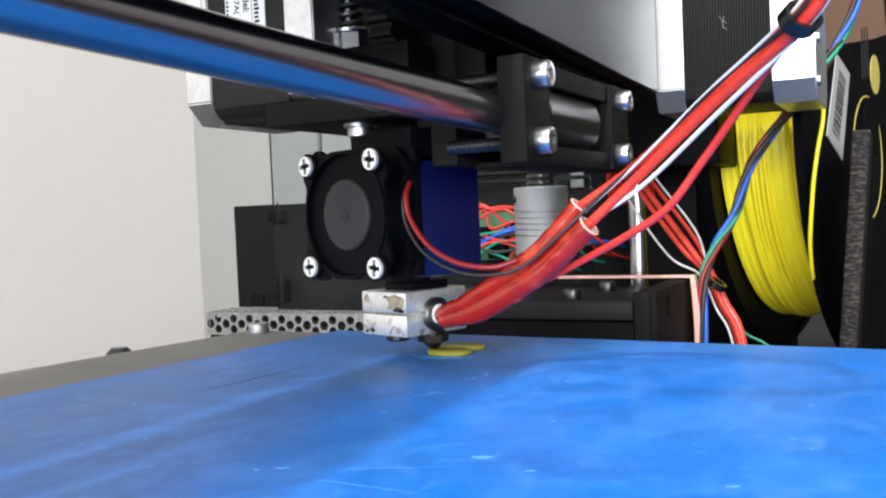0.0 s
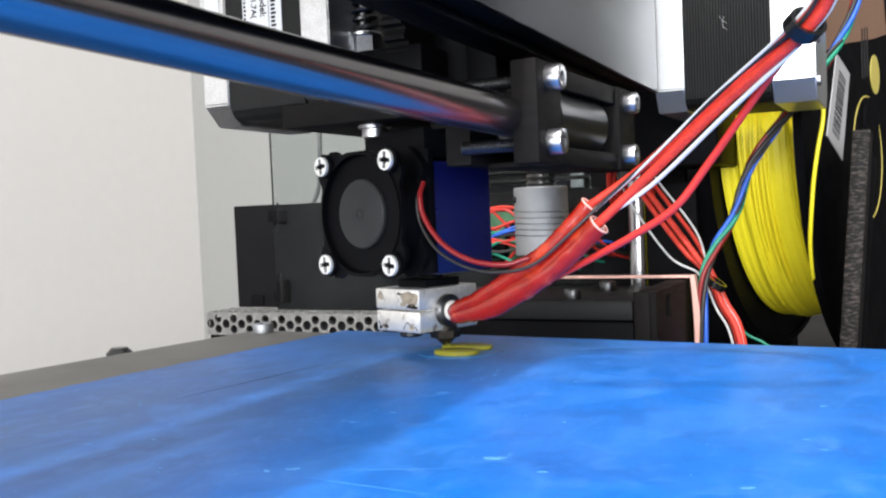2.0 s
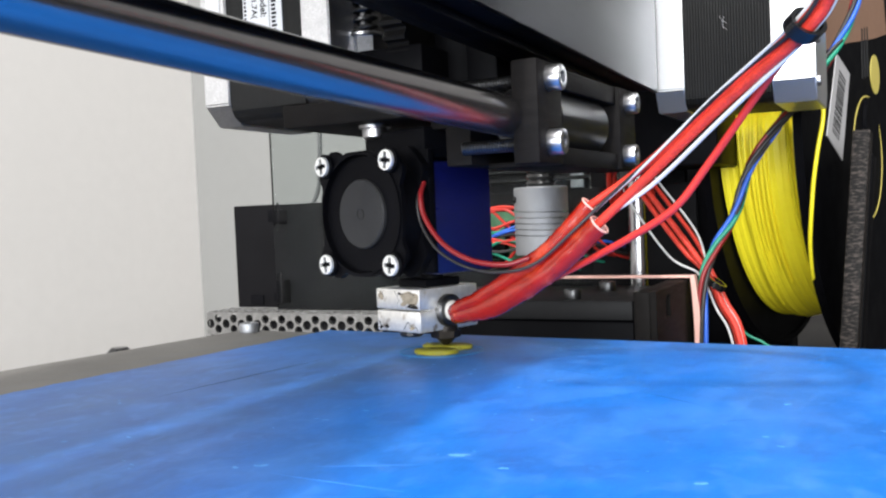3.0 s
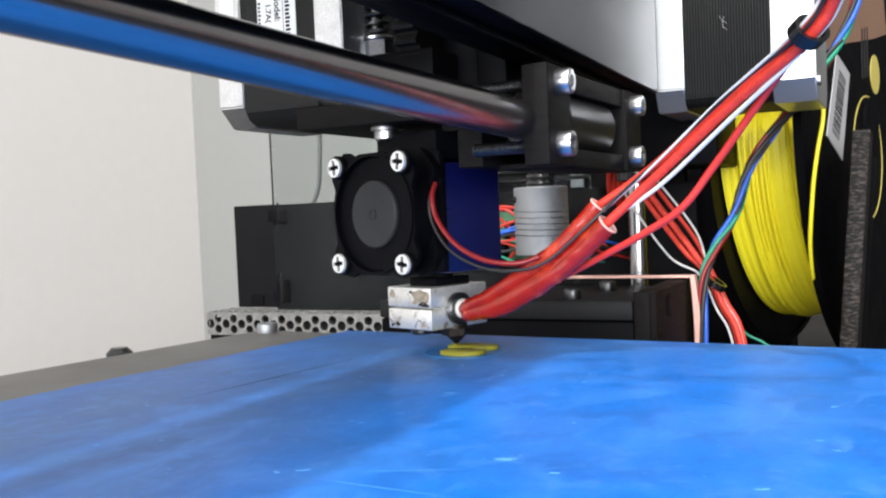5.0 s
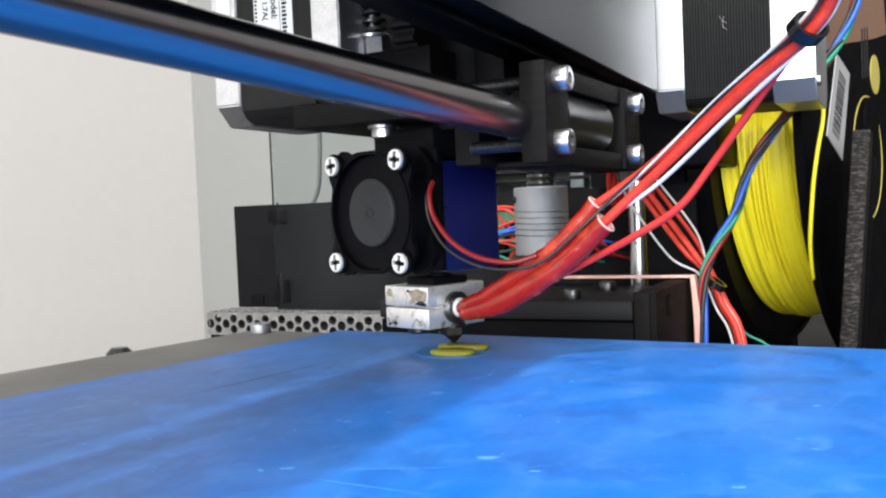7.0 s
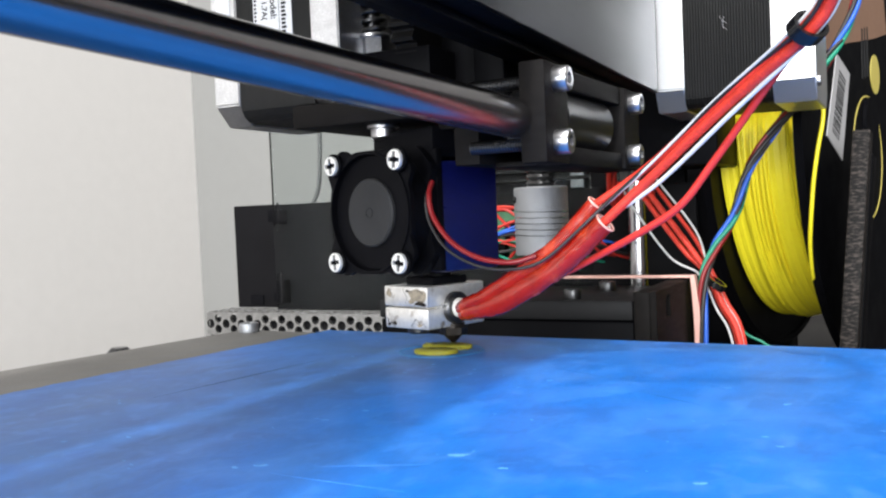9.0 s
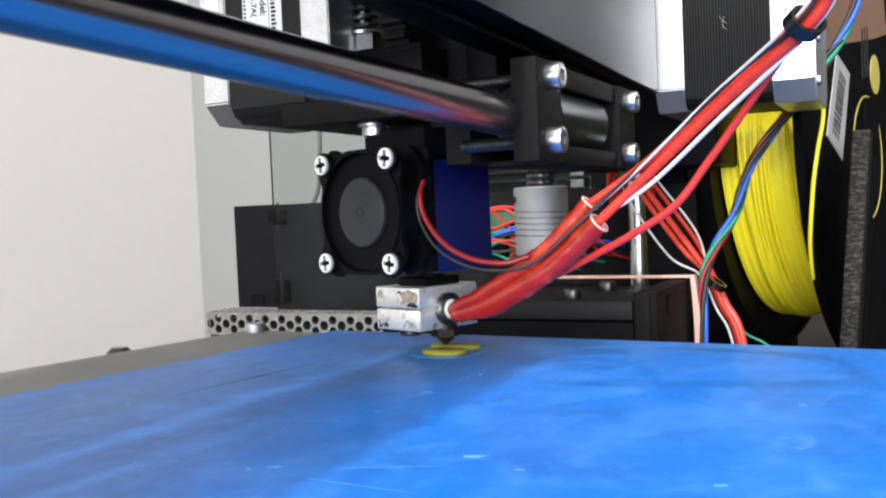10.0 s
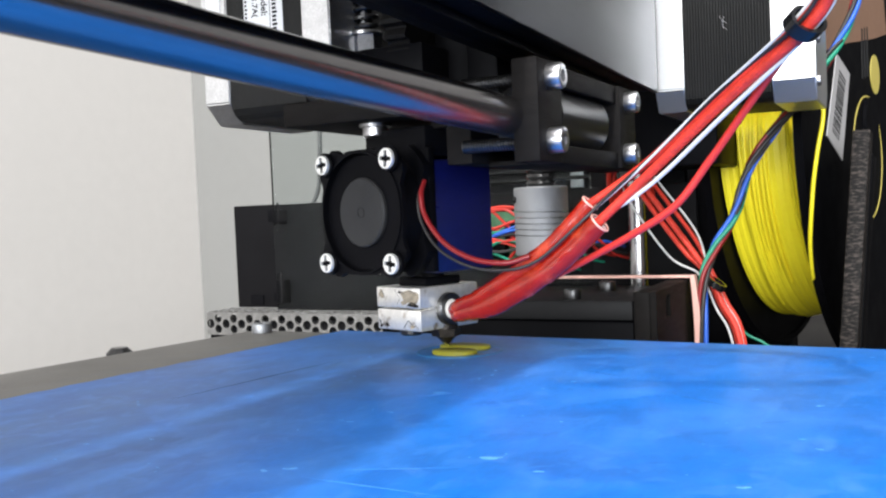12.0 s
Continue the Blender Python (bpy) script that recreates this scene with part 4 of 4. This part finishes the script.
def printed_part():
    t = thing("printed_part", (198, 99, BED), "thin yellow printed part with two rounded lobes", "printed part")

    def lobe(bm, cx, cy, rx, ry, n=44):
        for k in range(3):
            z = BED + 0.03 + k * 0.3
            g = 0.08 * (k % 2)
            rows = [(rx - 0.12 + g, ry - 0.12 + g, z), (rx + g, ry + g, z + 0.08), (rx + g, ry + g, z + 0.2), (rx - 0.12 + g, ry - 0.12 + g, z + 0.29)]
            loops = [[bm.verts.new((cx + a * math.cos(2 * math.pi * i / n), cy + b * math.sin(2 * math.pi * i / n), zz)) for i in range(n)] for a, b, zz in rows]
            for lo, hi in zip(loops, loops[1:]):
                for i in range(n):
                    bm.faces.new((lo[i], lo[(i + 1) % n], hi[(i + 1) % n], hi[i]))
            bm.faces.new(loops[0][::-1])
            bm.faces.new(loops[-1])

    bm = B()
    lobe(bm, 194.8, 98.9, 3.9, 5.6)
    part("front_lobe", bm, "shaded_yellow_print", t)
    bm = B()
    lobe(bm, 203.0, 100.0, 4.0, 6.6)
    part("rear_lobe", bm, "shaded_yellow_print", t)
    bm = B()
    n = 60
    shape = lambda k: [(198.6 + (10.2 + k) * math.cos(2 * math.pi * i / n), 99.4 + (10.2 + k) * math.sin(2 * math.pi * i / n)) for i in range(n)]
    ring_plate(bm, shape(0.16), shape(-0.16), Matrix.Identity(4), BED - 0.02, BED + 0.12)
    part("skirt", bm, "skirt", t, "thin greenish yellow skirt line")
    bm = B()
    tube(bm, [(199, 102.4, BED + 0.8), (199.4, 102.9, BED + 1.3), (199, 103.6, BED + 1.8), (198.2, 103.3, BED + 2.0)], 0.1, 6)
    part("loose_string", bm, "shaded_yellow_print", t)
    return t


bed = heated_bed()
prints = printed_part()


# ---- the spool and its stand ----
def spool():
    a = radians(10)
    # axis runs from the outer flange to the inner one
    cr = Vector((462.5, 19.0, 62))
    ax = Vector((math.sin(a), math.cos(a), 0))
    d = Vector((math.cos(a), -math.sin(a), 0))
    m = Matrix((( d.x, 0, ax.x, cr.x), (d.y, 0, ax.y, cr.y), (0, 1, 0, cr.z), (0, 0, 0, 1)))
    t = thing("filament_spool", (cr.x, cr.y, -38), "black spool wound with bright yellow filament", "filament spool")
    n = 96
    circ = [(math.cos(2 * math.pi * i / n), math.sin(2 * math.pi * i / n)) for i in range(n)]
    for name, z0, z1, big in (("outer_flange", -2.5, 0, 109), ("inner_flange", 36.2, 38.7, 100)):
        bm = B()
        ring_plate(bm, [(big * x, big * y) for x, y in circ], [(13 * x, 13 * y) for x, y in circ], m, z0, z1)
        ring_plate(bm, [(big * x, big * y) for x, y in circ], [((big - 3) * x, (big - 3) * y) for x, y in circ], m, z0 - 0.8, z0 + 0.2)
        flange = part(name, bm, "black_plastic", t)
        if name == "outer_flange":
            outer = flange
    # layers of filament, wound side by side with uneven tension
    bm = B()
    rows = []
    count = 30
    for j in range(count * 6 + 1):
        z = 1.5 + 34.4 * j / (count * 6)
        turn = j / 6
        r = 86.5 + 0.4 * abs(math.sin(math.pi * turn)) * 0.3 + 0.32 * math.sin(j * 0.113) + 0.12 * math.sin(j * 0.41 + 1)
        rows.append([bm.verts.new(m @ Vector(((r + 0.5 * math.sin(3 * b + j * 0.05)) * math.cos(b), (r + 0.5 * math.sin(3 * b + j * 0.05)) * math.sin(b), z + 1.3 * math.sin(b * 1.0 + 0.6 * math.sin(j * 0.07))))) for b in (2 * math.pi * i / n for i in range(n))])
    for lo, hi in zip(rows, rows[1:]):
        for i in range(n):
            bm.faces.new((lo[i], lo[(i + 1) % n], hi[(i + 1) % n], hi[i]))
    part("filament_winding", bm, "yellow", t, "yellow plastic filament")
    random.seed(15)
    for k in range(11):
        z0, slip, b0 = random.uniform(3, 31), random.uniform(-5, 5), radians(random.uniform(105, 140))
        span = radians(random.uniform(80, 130))
        bm = B()
        tube(bm, [m @ Vector(((87.7 - 0.9 * abs(2 * u / 9 - 1) ** 4) * math.cos(b0 + span * u / 9), (87.7 - 0.9 * abs(2 * u / 9 - 1) ** 4) * math.sin(b0 + span * u / 9), min(34.5, max(2.0, z0 + slip * math.sin(math.pi * u / 18))))) for u in range(10)], 0.7, 8, 4)
        part("loose_turn", bm, "yellow", t)
    bm = B()
    cyl(bm, m @ Vector((0, 0, -4)), m @ Vector((0, 0, 42)), 12.5, 40)
    part("hub", bm, "black_plastic", t)
    bm = B()
    ring_plate(bm, [(28 * x - 4, 28 * y - 15) for x, y in circ], [(27.3 * x - 4, 27.3 * y - 15) for x, y in circ], m, -2.75, -2.4)
    part("printed_ring", bm, "gold", outer)
    # barcode sticker
    bm = B()
    prism(bm, [(-73.3, -7.7), (-55.5, 26.1), (-35, 19.8), (-51, -17.1)], m, -2.85, -2.4)
    sticker = part("barcode_sticker", bm, "sticker", outer, "white barcode sticker")
    bm = B()
    random.seed(4)
    z = 0.12
    o, ex, ey = Vector((-73.3, -7.7)), Vector((17.8, 33.8)), Vector((21.4, -7.6))
    while z < 0.86:
        h = random.choice((0.012, 0.02, 0.03))
        q = [o + ex * z + ey * 0.25, o + ex * (z + h) + ey * 0.25, o + ex * (z + h) + ey * 0.72, o + ex * z + ey * 0.72]
        prism(bm, [(v.x, v.y) for v in q], m, -2.95, -2.8)
        z += h + random.choice((0.014, 0.02, 0.028))
    tagged(part("barcode", bm, "ink", sticker), kind="stuff")
    bm = B()
    cyl(bm, m @ Vector((13, 24, -2.4)), m @ Vector((13, 24, -2.8)), 9, 40)
    part("oval_mark", bm, "gold", outer)
    for k in range(3):
        bm = B()
        box(bm, -12 + k * 5.0, -9.6 + k * 5.0, 20 + k, 42 + k, -2.75, -2.4, 0, m)
        part("text_bar", bm, "grey_hub", outer)
    # thin tan patch that paints a reflection onto the black flange
    bm = B()
    prism(bm, [(-78, 24), (-46, 31), (10, 40), (40, 46), (34, 66), (10, 88), (-20, 92), (-50, 84), (-74, 60), (-80, 40)], m, -2.7, -2.42)
    part("tan_reflection", bm, "tan", outer, "tan reflection painted on the flange")
    bm = B()
    tube(bm, [(356.0, 29.8, 96.6), (353.0, 27.8, 76.0), (352.0, 27.2, 60.0), (352.0, 29.4, 47.2), (353.0, 31.1, 36.4), (355.0, 32.4, 24.3), (360.0, 33.5, 13.9), (368.0, 34.0, 5.1), (378.0, 34.3, -2.1), (390.0, 34.7, -7.6)], 0.75, 12)
    part("loose_filament", bm, "yellow", t)
    t = thing("spool_stand", (420, 20, -60), "dark speckled printed upright holding the spool", "spool stand")
    bm = B()
    foot, head = Vector((349, 23.8, -60)), Vector((366, 15.6, 54))
    k = (head - foot)
    q = Matrix(((1, 0, k.x / k.z, foot.x), (0, 1, k.y / k.z, foot.y), (0, 0, 1, foot.z), (0, 0, 0, 1)))
    box(bm, -3, 20, -3.0, 3.0, 0, 114, 0.8, q)
    part("upright", bm, "speckle", t)
    bm = B()
    box(bm, 20.2, 60, -3.5, 1.0, 0, 106, 0.8, q)
    part("web", bm, "black_plastic", t)


spool()


# ---- loose wiring ----
def strand(pts, turns, r, phase):
    """Points of one strand of a twisted bundle round the path."""
    path = smooth_path(pts, 10)
    out = []
    side = None
    for i, c in enumerate(path):
        d = (path[min(i + 1, len(path) - 1)] - path[max(i - 1, 0)]).normalized()
        side = (side - d * side.dot(d)).normalized() if side else d.orthogonal().normalized()
        a = 2 * math.pi * (turns * i / len(path)) + phase
        out.append(c + (side * math.cos(a) + d.cross(side) * math.sin(a)) * r)
    return out


def wiring():
    t = thing("twisted_motor_cable", (331, 64, -60), "twisted black, green, blue and red motor wires", "cable")
    pts = [(368, 14, 120), (366, 16.4, 100.4), (362, 22, 86), (353, 30, 72), (346.5, 39.2, 59.6), (340.1, 50.2, 43.2), (336.5, 55.9, 25.6), (332.7, 62.4, 13.9), (330.2, 66.2, 2.2), (329.1, 66.6, -18.7), (329, 66, -60)]
    for i, mat in enumerate(("green_wire", "blue_wire", "black_wire", "shaded_red")):
        bm = B()
        tube(bm, strand(pts, 2.6, 1.1, i * math.pi / 2 + 2.4), 0.85, 10, 2)
        part("wire", bm, mat, t)
    for i in range(2):
        bm = B()
        tube(bm, strand(pts[2:7], 2.1, 1.1, i * math.pi), 0.8, 10, 2)
        part("wire", bm, "black_wire", t)
    t = thing("heater_supply_cable", (336, 58, -60), "red braided cables with white wires", "cable")
    pts = [(372, 100, 45), (352, 90.7, 36), (343.4, 74.5, 15.7), (341, 67.2, 5.4), (338.1, 61.1, -6.7), (334.9, 55.1, -19.3), (333, 50, -60)]
    for i, (mat, r, off) in enumerate((("red_braid", 1.15, (0, 0, 0)), ("red_braid", 1.0, (2, 2.6, -1.5)), ("red_braid", 0.8, (4, -1.6, 2.4)), ("white_wire", 0.42, (3, -2.8, 4.4)), ("white_wire", 0.42, (2, 7, -5)))):
        bm = B()
        low = 0.1 if i == 3 else 0.4
        tube(bm, [(x + off[0], y + off[1] * (1 if k < 3 else low), z + off[2] * (1 if k < 3 else low * 0.75)) for k, (x, y, z) in enumerate(pts)], r, 12, 8)
        part("wire", bm, mat, t)
    bm = B()
    n = 20
    ring_plate(bm, [(4.6 * math.cos(2 * math.pi * i / n), 4.0 * math.sin(2 * math.pi * i / n)) for i in range(n)], [(3.4 * math.cos(2 * math.pi * i / n), 2.9 * math.sin(2 * math.pi * i / n)) for i in range(n)], Matrix.Translation((339.4, 63.8, 1)) @ Matrix.Rotation(radians(35), 4, "X"), -1.2, 1.2)
    part("cable_tie", bm, "black_gloss", t)
    t = thing("sensor_cable", (350, 50, -60), "thin green sensor wire leaving the bundle", "cable")
    bm = B()
    tube(bm, [(350, 65, 0), (350, 62, -9), (350, 56, -18), (350, 49, -22), (350, 45, -28), (351, 43, -60)], 0.5, 10, 8)
    part("wire", bm, "green_wire", t)
    # the tangle behind the coupler
    t = thing("controller_wiring", (345, 140, 5), "tangle of coloured wires at the controller board", "cable")
    random.seed(12)
    for i in range(18):
        mat = ("blue_wire", "red_wire", "green_wire", "red_wire", "black_wire", "red_braid")[i % 6]
        y = 172 - 36 * random.random()
        z = 12 + 18 * random.random()
        pts = [(355 + 15 * random.random(), y + 14, z + 8 * random.uniform(-1, 1)), (352, y + 4, z + 5 * random.uniform(-1, 1)), (350, y - 10, z + 6 * random.uniform(-1, 1)), (354, y - 24, z + 8 * random.uniform(-1, 1)), (366, y - 30, z - 5), (387, y - 34, z - 9)]
        bm = B()
        tube(bm, pts, 0.6, 8, 6)
        part("wire", bm, mat, t)
    for i in range(9):
        bm = B()
        y = 92 + 2.2 * i
        tube(bm, [(368, y, 60), (366 - i % 3, y - 1, 48), (372, y + 2, 37), (388, y + 4, 27)], 1.1, 8, 6)
        part("wire", bm, "red_braid", t)
    t = thing("controller_board", (366, 150, 5), "green circuit board in front of the case", "circuit board")
    bm = B()
    box(bm, 364, 366, 128, 172, 9.5, 30, 0.2)
    part("board", bm, "pcb", t)
    for y, z in ((166, 20), (158, 14), (150, 22), (142, 15)):
        bm = B()
        box(bm, 359, 363.8, y - 4, y + 4, z - 4, z + 4, 0.4)
        part("connector", bm, "black_plastic", t)


wiring()


# ---- motion ----
def motions():
    # seconds and the carriage's way along x, in millimetres
    along_a = [(0.0, 0.0), (0.1, 0.0), (0.2, 0.5), (0.3, 1.9), (0.4, 3.4), (0.5, 3.99), (0.6, 0.5), (0.7, 1.9), (0.8, 5.7), (0.9, 3.1), (1.0, 2.23), (1.1, 5.7), (1.2, 5.7), (1.3, 3.1),
               (1.4, 6.2), (1.5, 2.49), (1.6, 0.2), (1.7, 0.7), (1.8, 3.8), (1.9, 6.2), (2.0, 6.57), (2.1, 5.2), (2.2, 3.3), (2.3, 1.2), (2.4, 0.5), (2.5, 0.09), (2.6, 0.2), (2.7, 1.2)]
    along_b = [(2.8, 2.8), (2.9, 5.2), (3.0, 6.79), (3.1, 6.9), (3.2, 6.7), (3.7, 7.6), (4.2, 11.0), (4.8, 15.4), (4.9, 15.4), (5.0, 12.45), (5.1, 10.4), (5.2, 10.7), (5.3, 14.6), (5.4, 16.5),
               (5.5, 16.48), (5.6, 12.7), (5.7, 10.7), (5.8, 9.7), (5.9, 9.7), (6.0, 10.68), (6.1, 11.2), (6.2, 13.0), (6.3, 15.4), (6.4, 16.5), (6.5, 17.42), (6.6, 16.5), (6.8, 13.3), (7.0, 11.11)]
    along_c = [(7.1, 13.3), (7.2, 14.3), (7.7, 13.8), (8.2, 11.6), (8.8, 10.2), (9.0, 10.83), (9.1, 11.7), (9.2, 13.5), (9.3, 15.7), (9.4, 16.2), (9.5, 16.52), (9.6, 15.7), (9.8, 12.0), (10.0, 6.61),
               (10.2, 6.2), (10.3, 3.6), (10.4, 2.6), (10.5, 6.61), (10.7, 1.4), (10.9, 0.9), (11.0, 5.08), (11.2, 6.5), (11.4, 1.4), (11.5, 0.72), (11.7, 5.0), (11.9, 6.7), (12.0, 7.03)]
    along = along_a + along_b + along_c
    # seconds and the bed's way along y
    across_a = [(0.0, 0.0), (0.1, 2.4), (0.2, 4.8), (0.3, 6.3), (0.4, 6.0), (0.5, 5.41), (0.6, 2.3), (0.7, 2.8), (0.8, 4.2), (0.9, 1.0), (1.0, -2.25), (1.1, 1.8), (1.2, 0.0), (1.3, -3.2),
                (1.4, -1.7), (1.5, -3.85), (1.6, 0.4), (1.7, 4.6), (1.8, 6.2), (1.9, 3.0), (2.0, -1.74), (2.2, -3.8), (2.5, 0.94), (2.7, 5.6), (2.8, 6.6), (3.0, 3.63), (3.2, -0.5), (3.7, -1.5)]
    across_b = [(4.2, 1.5), (4.8, 0.6), (5.0, -3.34), (5.2, 5.0), (5.5, -2.44), (5.7, -2.9), (5.8, -0.7), (6.0, 3.5), (6.2, 6.5), (6.3, 5.5), (6.5, 0.94), (6.8, -3.8), (7.0, -0.72), (7.2, -0.5),
                (7.7, 2.0), (8.2, 2.5), (8.8, -0.8), (9.0, 3.71), (9.2, 6.6), (9.5, 2.83), (9.7, 3.1), (10.0, 1.36), (10.5, -1.16), (11.0, 2.74), (11.5, 2.06), (12.0, -1.23)]
    across = across_a + across_b

    def lift(t, x):
        layer = 0.0 if t < 0.35 else 0.28 if t < 6.9 else 0.63
        return layer - 0.027 * x

    for ob in (carriage, extruder, hotend, loom):
        base = ob.location.copy()
        walk(ob, [(t, Matrix.Translation(base + Vector((x, 0, lift(t, x))) * MM)) for t, x in along])
    for ob in (bed, prints):
        base = ob.location.copy()
        walk(ob, [(t, Matrix.Translation(base + Vector((0, y, 0)) * MM)) for t, y in across])


motions()
